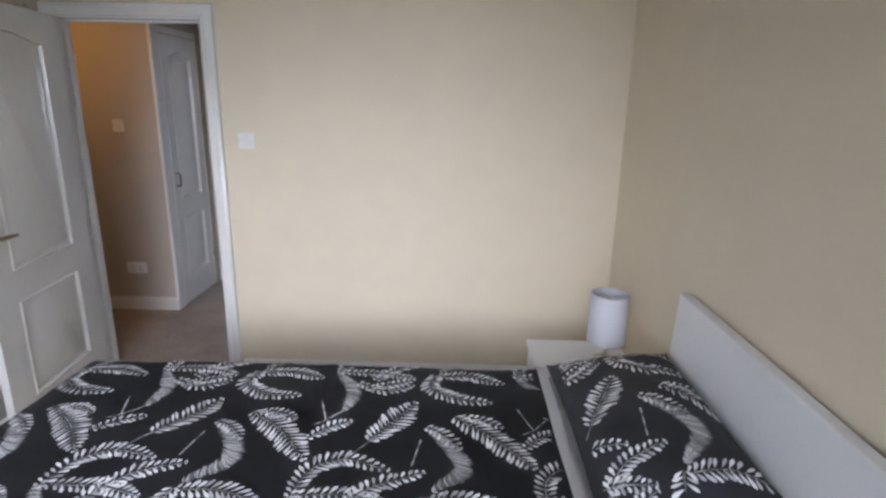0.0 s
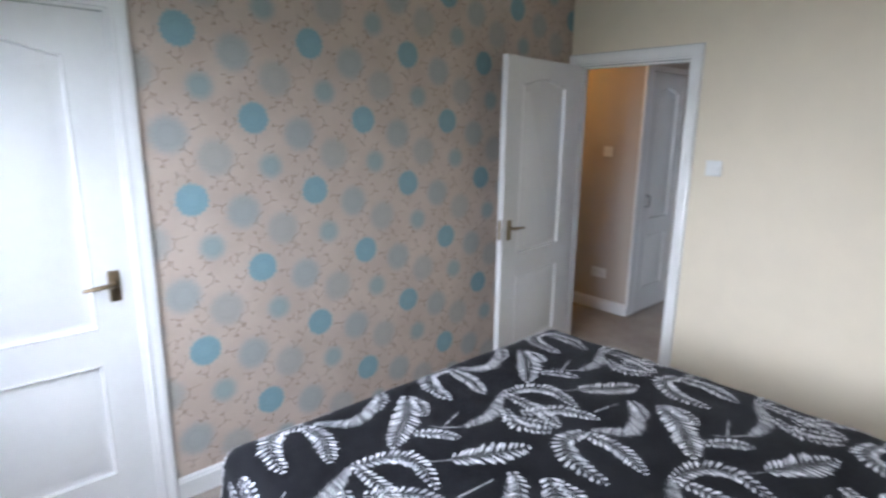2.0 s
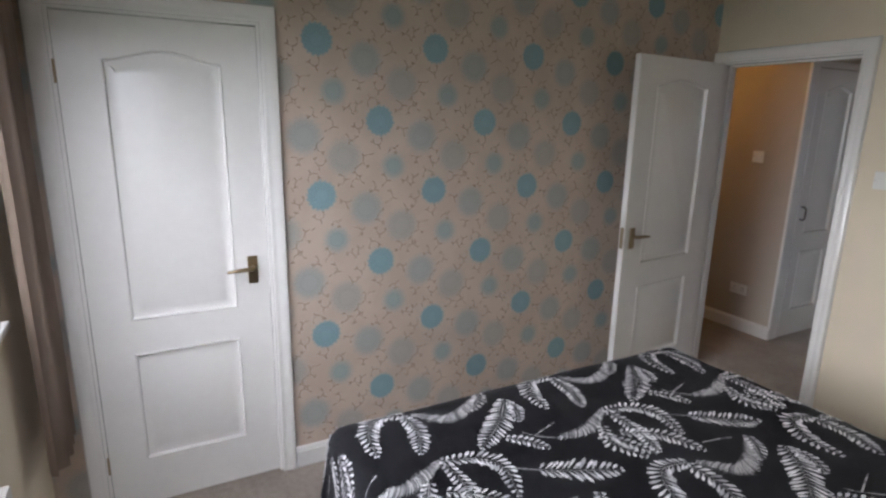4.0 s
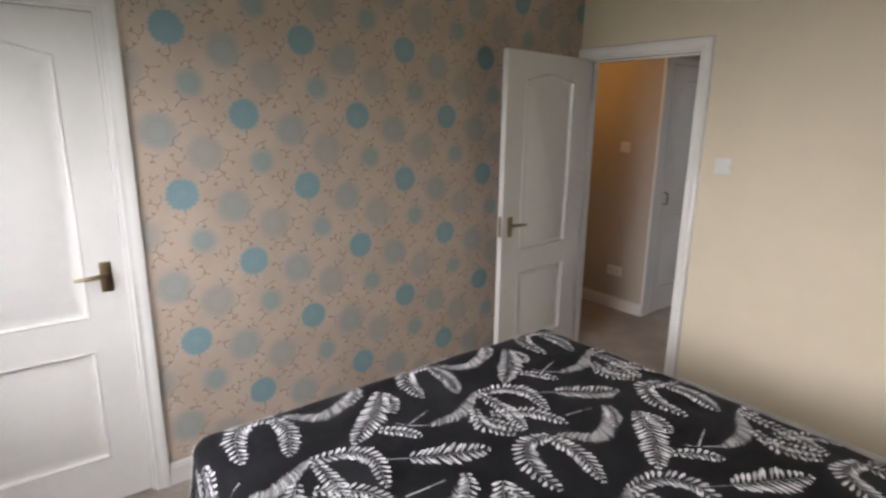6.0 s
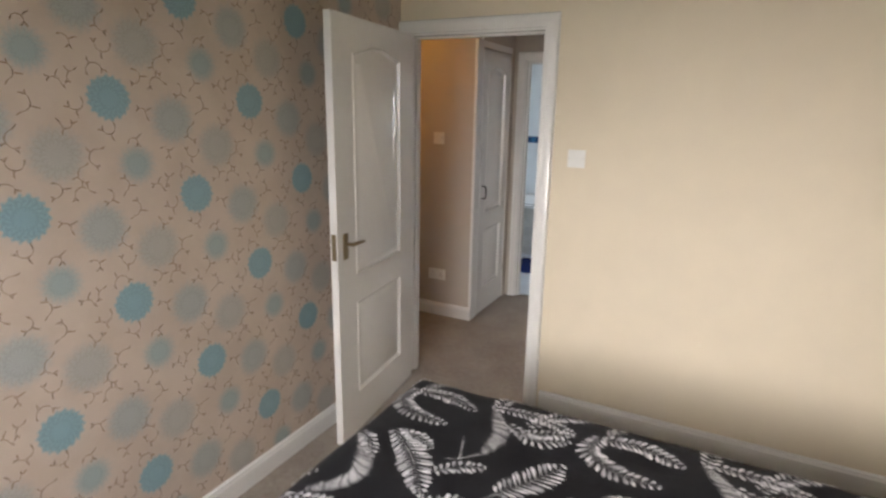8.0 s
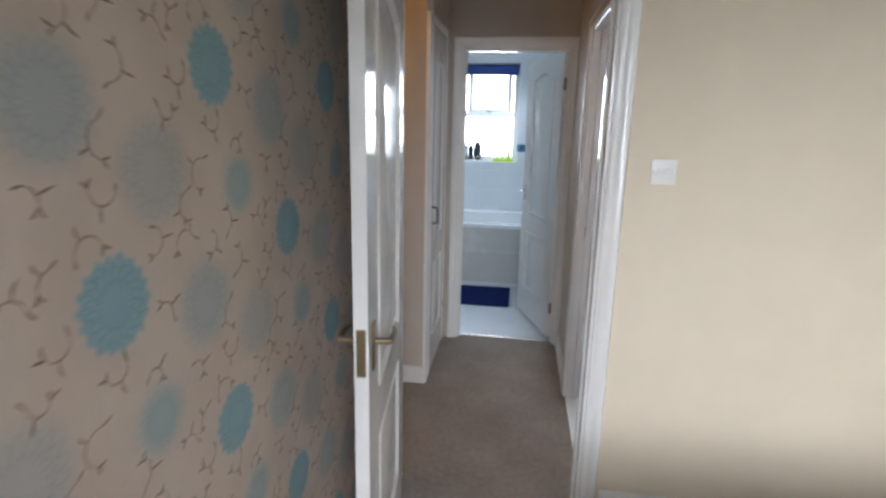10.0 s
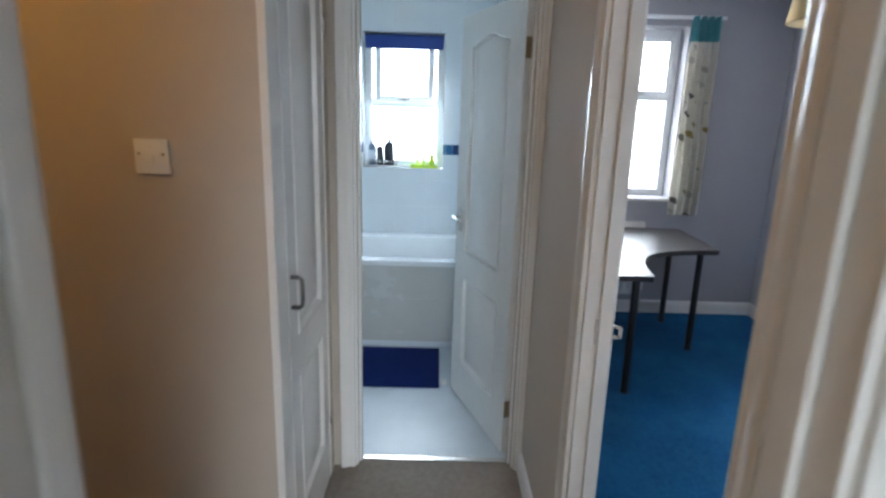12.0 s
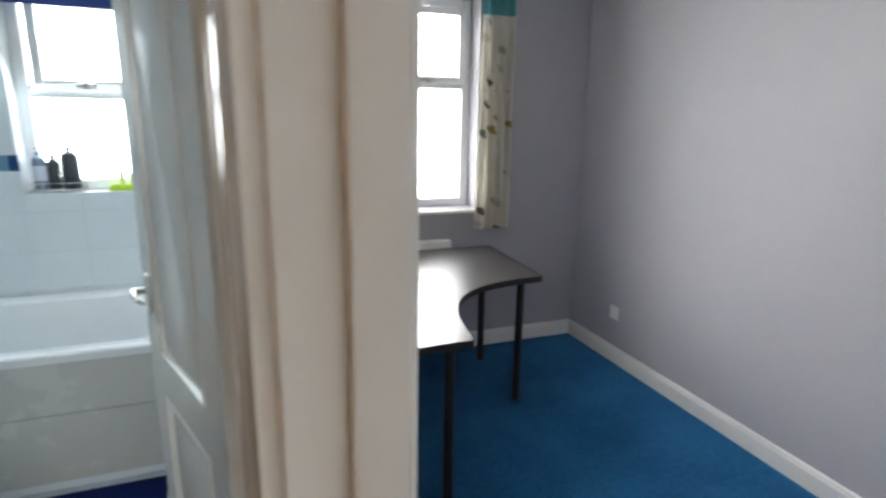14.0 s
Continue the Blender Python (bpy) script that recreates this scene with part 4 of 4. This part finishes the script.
part("bulb", lathe([(0.012, 0.100), (0.013, 0.125), (0.026, 0.160), (0.029, 0.180), (0.022, 0.200), (0.0, 0.209)]), PLASTIC, lamp, "", True)


# ---- bedroom window side ----
def curtain(name, x0, x1, y, z0, z1, folds, depth, mat, label, heading=None, lean=0.0, rail=None):
    """A hanging curtain with folds, gathered along x."""
    root = thing(name, ((x0 + x1) / 2, y, z0), label, "curtain")

    def cloth(za, zb, push):
        bm = bmesh.new()
        layer = bm.loops.layers.uv.new("UVMap")
        n, rows = folds * 12, 14
        g = []
        for j in range(rows + 1):
            t = j / rows
            z = za + (zb - za) * t
            tall = (z - z0) / (z1 - z0)
            row = []
            for i in range(n + 1):
                s = i / n
                amp = depth * (0.75 + 0.35 * noise.noise(Vector((s * 5, tall * 2, 7.0))))
                wobble = noise.noise(Vector((s * 3, tall * 3, 2.0))) * 0.012
                x = x0 + (x1 - x0) * s + lean * (1 - tall) * (0.5 - s) + wobble
                yy = y + math.sin(s * folds * 2 * math.pi) * amp + push
                row.append((bm.verts.new((x, yy, z)), (s * (x1 - x0) * 2.2, z)))
            g.append(row)
        for j in range(rows):
            for i in range(n):
                idx = ((j, i), (j, i + 1), (j + 1, i + 1), (j + 1, i))
                f = bm.faces.new([g[a][b][0] for a, b in idx])
                for lp, (a, b) in zip(f.loops, idx):
                    lp[layer].uv = g[a][b][1]
        bmesh.ops.solidify(bm, geom=list(bm.faces), thickness=0.004)
        return moved(bm, root)

    top = z1 if heading is None else z1 - (0.17 if rail is None else 0.08)
    part("cloth", cloth(z0, top, 0.0), mat, root, "", True)
    if rail is not None:
        for k in range(folds + 1):
            x = x0 + (x1 - x0) * k / folds
            ring = [(x, y + rail * math.cos(a), z1 + rail * math.sin(a)) for a in (2 * math.pi * i / 14 for i in range(15))]
            part("ring", moved(tube(ring, 0.003, sides=6, caps=False), root), BRONZE, root)
    if heading is not None:
        part("heading", cloth(top, z1, 0.0), heading, root, "turquoise heading band" if rail is None else "gathered heading tape", True)
    return root


curtain("curtain_bedroom", 0.02, 0.37, -3.515, 0.44, 2.26, 4, 0.036, TAUPE, "taupe curtain drawn to the side of the bedroom window", heading=TAUPE, lean=0.05, rail=0.020)
curtain("curtain_bedroom", 2.32, 2.72, -3.515, 0.46, 2.26, 4, 0.030, TAUPE, "taupe curtain drawn to the side of the bedroom window", heading=TAUPE, lean=0.05, rail=0.020)
pole = thing("curtain_pole", (1.35, -3.515, 2.28), "dark curtain pole over the bedroom window", "curtain pole")
part("pole", tube([(-1.32, 0, 0), (1.40, 0, 0)], 0.012), BRONZE, pole)
for x in (-1.1, 1.2):
    part("bracket", tube([(x, 0, 0), (x, -0.084, 0)], 0.008), BRONZE, pole)


def radiator(place, wide, high, facing, label):
    root = thing("radiator", place, label, "radiator")
    root.rotation_euler = (0, 0, radians(facing))
    bm = box(-wide / 2, wide / 2, -0.075, -0.060, 0, high, 0.006)
    n = int(wide / 0.045)
    for k in range(n):
        x = -wide / 2 + 0.03 + k * (wide - 0.06) / (n - 1)
        box(x - 0.013, x + 0.013, -0.083, -0.074, 0.04, high - 0.04, 0.005, bm, 1)
    part("panel", bm, SATIN, root, "", True)
    part("top_grille", box(-wide / 2, wide / 2, -0.075, -0.025, high - 0.002, high + 0.008, 0.003), SATIN, root)
    for s in (-1, 1):
        part("end_cover", box(s * wide / 2 - 0.006, s * wide / 2 + 0.006, -0.075, -0.025, 0.02, high, 0.003), SATIN, root)
        part("pipe", tube([(s * (wide / 2 + 0.03), -0.05, -place[2] + 0.002), (s * (wide / 2 + 0.03), -0.05, 0.05), (s * (wide / 2), -0.05, 0.05)], 0.0075), STEEL, root)
        part("bracket", box(s * wide / 3 - 0.015, s * wide / 3 + 0.015, -0.06, 0.0, high * 0.3, high * 0.6), SATIN, root)
    part("valve", tube([(wide / 2 + 0.03, -0.05, 0.03), (wide / 2 + 0.03, -0.05, 0.10)], [0.014, 0.018]), PLASTIC, root)
    return root


radiator((1.45, -3.599, 0.16), 1.20, 0.58, 180, "white panel radiator under the bedroom window")

# ---- bathroom ----
bath = thing("bath", (-0.03, 3.40, 0.0), "white bath with a boxed-in panel under the window", "bath")
BZ, BF = 0.605, 2.985
rim = bmesh.new()
ring_pts = []
for grow, z in ((0.0, BZ - 0.035), (0.0, BZ - 0.006), (0.006, BZ), (0.075, BZ), (0.090, BZ - 0.012), (0.13, BZ - 0.22), (0.18, BZ - 0.40)):
    x0, x1, y0, y1 = -0.898 + grow, 0.838 - grow, BF + grow, 3.828 - grow
    r = 0.004 + max(0.0, grow - 0.03) * 1.1
    row = []
    for cx, cy, a0 in ((x1 - r, y1 - r, 0), (x0 + r, y1 - r, 90), (x0 + r, y0 + r, 180), (x1 - r, y0 + r, 270)):
        for k in range(5):
            a = radians(a0 + 22.5 * k)
            row.append(rim.verts.new((cx + r * math.cos(a), cy + r * math.sin(a), z)))
    ring_pts.append(row)
for a, b in zip(ring_pts, ring_pts[1:]):
    for k in range(len(a)):
        rim.faces.new((a[k], a[(k + 1) % len(a)], b[(k + 1) % len(a)], b[k]))
rim.faces.new(ring_pts[-1])
part("tub", moved(rim, bath), ACRYLIC, bath, "", True)
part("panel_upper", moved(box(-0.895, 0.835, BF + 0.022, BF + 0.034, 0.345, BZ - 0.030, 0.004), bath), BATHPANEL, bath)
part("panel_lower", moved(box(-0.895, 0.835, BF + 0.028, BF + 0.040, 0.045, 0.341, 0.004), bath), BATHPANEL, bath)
part("plinth", moved(box(-0.895, 0.835, BF + 0.050, BF + 0.062, 0.0, 0.047, 0.002), bath), GROUT, bath, "grey plinth strip")

mat_bm = box(-0.240, 0.480, 2.445, 2.975, 0.001, 0.016, 0.007, None, 3)
solid("bath_mat", mat_bm, NAVY, "navy blue bath mat on the pale floor beside the bath", "bath mat")
solid("door_wedge", box(0.490, 0.520, 2.49, 2.525, 0.001, 0.022, 0.005), PLASTIC, "small white plastic door stop beside the mat", "door stop")

# things on the bathroom sill
SILL = 1.1125
rack = thing("wire_rack", (0.0, 3.895, SILL), "chrome wire rack holding shampoo bottles on the sill", "rack")
bm = bmesh.new()
for z in (0.012, 0.045):
    tube([(-0.115, -0.045, z), (0.115, -0.045, z), (0.115, 0.045, z), (-0.115, 0.045, z), (-0.115, -0.045, z)], 0.0025, bm, 6)
for k in range(9):
    x = -0.108 + k * 0.027
    tube([(x, -0.045, 0.012), (x, 0.045, 0.012)], 0.0015, bm, 6)
for x in (-0.11, 0.11):
    for y in (-0.043, 0.043):
        tube([(x, y, 0.0), (x, y, 0.047)], 0.0025, bm, 6)
part("wires", bm, STEEL, rack)


def bottle(place, r, h, neck, mat, label, band=None, pump=False):
    root = thing("bottle", place, label, "bottle")
    part("body", lathe([(r * 0.9, 0), (r, 0.006), (r, h * 0.72), (r * 0.85, h * 0.80), (neck, h * 0.86), (neck, h * 0.90)], sides=20), mat, root, "", True)
    if pump:
        bm = lathe([(neck * 1.2, h * 0.90), (neck * 1.2, h * 0.94), (0.003, h * 0.945), (0.003, h * 1.03), (0.007, h * 1.03), (0.007, h * 1.06)], sides=14)
        tube([(0, 0, h * 1.045), (0.0, -0.03, h * 1.04)], 0.004, bm, 8)
        part("pump", bm, mat, root)
    else:
        part("cap", lathe([(neck * 1.25, h * 0.89), (neck * 1.25, h * 0.98), (neck * 0.9, h)], sides=16), mat, root, "", True)
    if band:
        part("label", lathe([(r * 1.012, h * 0.22), (r * 1.012, h * 0.60), (r * 1.0, h * 0.60), (r * 1.0, h * 0.22)], sides=20), band, root)
    return root


bottle((-0.072, 3.895, SILL + 0.0155), 0.030, 0.19, 0.010, BLUEBOTTLE, "slate bottle with a pale label in the rack", LABEL, True)
bottle((-0.013, 3.895, SILL + 0.0155), 0.027, 0.17, 0.010, GREYBOTTLE, "small charcoal bottle in the rack")
bottle((0.057, 3.895, SILL + 0.0155), 0.040, 0.215, 0.012, GREYBOTTLE, "tall charcoal pump bottle in the rack", None, True)
tray = thing("soap_tray", (0.328, 3.895, SILL), "lime green plastic tray on the bathroom sill", "tray")
bm = box(-0.105, 0.105, -0.038, 0.038, 0.001, 0.010, 0.004)
for r in ((-0.105, 0.105, -0.038, -0.034), (-0.105, 0.105, 0.034, 0.038), (-0.105, -0.101, -0.034, 0.034), (0.101, 0.105, -0.034, 0.034)):
    box(r[0], r[1], r[2], r[3], 0.010, 0.024, 0.001, bm, 1)
part("dish", bm, LIME, tray)


def toiletry(x, h, r, mat, label):
    root = thing("toiletry_tube", (x, 3.895, SILL + 0.0105), label, "toiletry")
    part("body", lathe([(r * 0.9, 0), (r, 0.01), (r * 0.95, h * 0.7), (r * 1.15, h)], sides=16), mat, root, "", True)
    part("cap", lathe([(r * 1.2, h), (r * 1.2, h * 1.12)], sides=16), mat, root, "", True)


toiletry(0.278, 0.075, 0.012, LIMEPALE, "pale lime toiletry tube standing in the tray")
toiletry(0.325, 0.070, 0.014, LIMEPALE, "pale lime toiletry tube standing in the tray")
toiletry(0.388, 0.085, 0.019, LIME, "lime green beaker standing in the tray")

blind = thing("roller_blind", (0.167, 3.905, 2.025), "cobalt blue roller blind rolled up over the bathroom window", "roller blind")
part("roll", tube([(-0.292, 0, 0.030), (0.292, 0, 0.030)], 0.030, sides=20), BLIND, blind, "", True)
part("cloth", box(-0.288, 0.288, -0.031, -0.028, -0.030, 0.030), BLIND, blind)
part("bottom_bar", box(-0.288, 0.288, -0.036, -0.024, -0.044, -0.028, 0.003), BLIND, blind)
for s in (-1, 1):
    part("bracket", box(s * 0.300 - 0.007, s * 0.300 + 0.007, -0.03, 0.03, 0.0, 0.066, 0.002), UPVC, blind)

bl = thing("ceiling_light", (0.10, 2.85, H - 0.001), "round white flush ceiling light in the bathroom", "ceiling light")
part("base", lathe([(0.115, -0.018), (0.118, -0.010), (0.118, 0.0)]), PLASTIC, bl, "", True)
part("diffuser", lathe([(0.0, -0.060), (0.05, -0.056), (0.09, -0.042), (0.108, -0.018)]), DIFFUSER, bl, "", True)

# ---- small room with the blue carpet ----
desk = thing("corner_desk", (1.6, 3.1, 0.0), "black-brown corner desk with a curved front and round black legs", "desk")
outline = [(0.965, 2.365), (1.595, 2.365)]
p0, p3 = Vector((1.605, 2.380)), Vector((2.225, 3.020))
for k in range(15):
    t = k / 14
    a, b = Vector((1.640, 2.83)), Vector((1.80, 3.00))
    q = p0 * (1 - t) ** 3 + a * 3 * t * (1 - t) ** 2 + b * 3 * t * t * (1 - t) + p3 * t ** 3
    outline.append((q.x, q.y))
outline += [(2.262, 3.023), (2.280, 3.040), (2.300, 3.735), (0.965, 3.735)]
part("top", moved(prism(outline, 0.688, 0.720, 0.003), desk), BLACKWOOD, desk, "black-brown laminate worktop")
for x, y in ((2.185, 3.095), (2.209, 3.625), (1.540, 2.455), (1.025, 2.455), (1.025, 3.64)):
    lg = part("leg", moved(tube([(x, y, 0.012), (x, y, 0.688)], 0.0205, sides=16), desk), BLACKMETAL, desk, "", True)
    part("foot", moved(lathe([(0.022, 0.002), (0.023, 0.008), (0.0205, 0.014)], (x, y, 0)), desk), SLOT, lg)
    part("mounting_plate", moved(lathe([(0.045, 0.680), (0.045, 0.6875)], (x, y, 0), sides=16), desk), BLACKMETAL, lg)

curtain("curtain_study", 2.215, 2.425, 3.755, 0.825, 2.250, 4, 0.026, CREAMPRINT, "cream leaf-print curtain with a turquoise heading", heading=TURQ, lean=-0.02)
rail = thing("curtain_rail", (1.67, 3.785, 2.245), "white curtain rail over the study window", "curtain rail")
part("rail", box(-0.75, 0.80, -0.012, 0.012, -0.012, 0.012, 0.003), UPVC, rail)
for x in (-0.6, 0.0, 0.6):
    part("bracket", box(x - 0.012, x + 0.012, 0.012, 0.054, -0.015, 0.010, 0.002), UPVC, rail)
radiator((1.60, NORTH - 0.001, 0.17), 0.90, 0.58, 0, "white panel radiator under the study window")

pend = thing("pendant_lamp", (1.90, 1.78, H), "cream pendant lampshade hanging from the ceiling", "pendant lamp")
part("ceiling_rose", lathe([(0.0, -0.030), (0.028, -0.026), (0.042, -0.008), (0.042, 0.0)]), PLASTIC, pend, "", True)
part("flex", tube([(0, 0, -0.028), (0, 0, -0.325)], 0.0035), PLASTIC, pend)
part("bulb_holder", lathe([(0.018, -0.395), (0.020, -0.325), (0.012, -0.315)]), PLASTIC, pend, "", True)
part("shade", lathe([(0.150, -0.525), (0.120, -0.325), (0.117, -0.325), (0.147, -0.525), (0.150, -0.525)], sides=32), CREAMSHADE, pend, "cream card shade", True)
part("bulb", lathe([(0.0, -0.485), (0.020, -0.477), (0.030, -0.455), (0.028, -0.435), (0.014, -0.395)]), DIFFUSER, pend, "lit bulb", True)

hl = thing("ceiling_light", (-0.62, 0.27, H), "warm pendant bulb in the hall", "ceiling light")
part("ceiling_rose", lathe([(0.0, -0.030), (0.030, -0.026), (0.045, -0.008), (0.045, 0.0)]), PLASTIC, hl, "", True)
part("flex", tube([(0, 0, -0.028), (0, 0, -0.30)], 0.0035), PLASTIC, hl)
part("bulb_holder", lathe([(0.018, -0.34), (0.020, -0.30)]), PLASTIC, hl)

# ---- border and wall tiles of the bathroom ----
def tile_mesh(name, w, h, mat, depth=0.004):
    bm = box(-w / 2, w / 2, -depth, 0.0, -h / 2, h / 2)
    bmesh.ops.bevel(bm, geom=[e for e in bm.edges if all(v.co.y < -depth / 2 for v in e.verts)], offset=0.0008, segments=1, affect='EDGES')
    me = bpy.data.meshes.new(name)
    bm.to_mesh(me)
    bm.free()
    me.materials.append(mat)
    return me


rng = random.Random(5)
BAND0, BAND1 = 1.222, 1.298
made = {}


def lay(name, x0, x1, z0, z1, mat):
    key = (name, round(x1 - x0, 3), round(z1 - z0, 3), mat.name)
    if key not in made:
        made[key] = tile_mesh(name, x1 - x0 - 0.0015, z1 - z0 - 0.0015, mat)
    ob = new(name, made[key])
    ob.parent = WALL_BATH
    ob.location = ((x0 + x1) / 2, NORTH - 0.0005, (z0 + z1) / 2)


WX0, WX1, WZ0, WZ1 = -0.136, 0.470, 1.112, 2.092
TW, TH = 0.25, 0.20


def clipped(x0, x1, z0, z1):
    """The parts of a tile that lie beside the window."""
    if x1 <= WX0 or x0 >= WX1 or z1 <= WZ0 or z0 >= WZ1:
        return [(x0, x1, z0, z1)]
    out = []
    if x0 < WX0:
        out.append((x0, WX0, z0, z1))
    if x1 > WX1:
        out.append((WX1, x1, z0, z1))
    a, b = max(x0, WX0), min(x1, WX1)
    if z0 < WZ0:
        out.append((a, b, z0, WZ0))
    if z1 > WZ1:
        out.append((a, b, WZ1, z1))
    return [r for r in out if r[1] - r[0] > 0.012 and r[3] - r[2] > 0.012]


rows = []
z = BAND0
while z > 0.62:
    rows.append((max(0.60, z - TH), z))
    z -= TH
z = BAND1
while z < H - 0.01:
    rows.append((z, min(H - 0.002, z + TH)))
    z += TH
for z0, z1 in rows:
    x = -0.898
    while x < 0.83:
        for r in clipped(x, min(0.838, x + TW), z0, z1):
            lay("tile", *r, TILE)
        x += TW
x = -0.898
while x < 0.83:
    w = 0.048
    for r in clipped(x, min(0.838, x + w), BAND0, BAND1):
        lay("mosaic_tile", *r, BLUETILES[rng.choice((0, 1, 1, 2, 2))])
    x += w


# ---- brown twigs printed on the wallpaper ----
def twig(rng_, cy, cz):
    """A curl with forked ends, drawn as thin tapering strokes in the wall's plane."""
    r, a0, sweep = rng_.uniform(0.015, 0.027), rng_.uniform(0, 2 * math.pi), rng_.choice((-1, 1)) * rng_.uniform(1.6, 3.3)
    knots = [Vector((cy + r * math.cos(a0 + sweep * k / 8), cz + r * math.sin(a0 + sweep * k / 8))) for k in range(9)]
    lines = [(knots, 0.0012)]
    for end, before in ((knots[-1], knots[-2]), (knots[0], knots[1])):
        w = (end - before).normalized()
        for turn in ((-0.7, 0.6) if end is knots[-1] else (0.5,)):
            c, s = math.cos(turn), math.sin(turn)
            way = Vector((w.x * c - w.y * s, w.x * s + w.y * c))
            reach = rng_.uniform(0.012, 0.020)
            lines.append(([end, end + way * reach * 0.5 + w * 0.002, end + way * reach], 0.0019))
    mid = knots[rng_.randint(3, 5)]
    out_ = (mid - Vector((cy, cz))).normalized()
    lines.append(([mid, mid + out_ * 0.012, mid + out_ * 0.022 + Vector((0.004, 0.0))], 0.0018))
    return lines


twigs = bmesh.new()
rng = random.Random(21)
TW_W, TW_H = 0.2762, 0.64888
heads = [(a + i * 0.2762, b + (i % 2) * 0.32444 + k * 0.64888, r) for a, b, r in ((0.106, 0.165, 0.086), (0.208, -0.067, 0.084), (0.065, -0.203, 0.063), (0.0, 0.0, 0.066))
         for i in (-2, -1, 0, 1, 2) for k in (-1, 0, 1)]
spots = []
while len(spots) < 18:
    for _ in range(4000):
        y, z = rng.uniform(0, TW_W), rng.uniform(0, TW_H)
        clear = all(math.hypot(y - a, z - b) > r + 0.004 for a, b, r in heads)
        if clear and all(math.hypot(y - a - i * TW_W, z - b - ((i % 2) * 0.32444) - k * TW_H) > 0.057 for a, b in spots for i in (-1, 0, 1) for k in (-1, 0, 1)):
            spots.append((y, z))
            break
    else:
        break
shapes = [twig(rng, y, z) for y, z in spots]
for i in range(-6, 9):
    for k in range(-4, 3):
        dy, dz = -2.216 + i * TW_W, 1.622 + (i % 2) * 0.32444 + k * TW_H
        for lines in shapes:
            for knots, wide in lines:
                n = len(knots) - 1
                edge = []
                for q, p in enumerate(knots):
                    w = (knots[min(q + 1, n)] - knots[max(q - 1, 0)]).normalized()
                    half = wide * (0.35 + 0.65 * math.sin(math.pi * min(0.94, max(0.06, q / n))))
                    edge.append((p + Vector((-w.y, w.x)) * half, p - Vector((-w.y, w.x)) * half))
                if any(not (0.105 < a.y + dz < H - 0.01 and -2.645 < a.x + dy < -0.01) for a, b in edge):
                    continue
                vs = [[twigs.verts.new((0.0006, e.x + dy, e.y + dz)) for e in pair] for pair in edge]
                for a, b in zip(vs, vs[1:]):
                    twigs.faces.new((a[0], a[1], b[1], b[0]))
bmesh.ops.recalc_face_normals(twigs, faces=twigs.faces)
tagged(part("twig_print", twigs, TWIG_INK, WALL_PAPER, "thin brown printed twigs"), "thin brown printed twigs", kind="stuff")
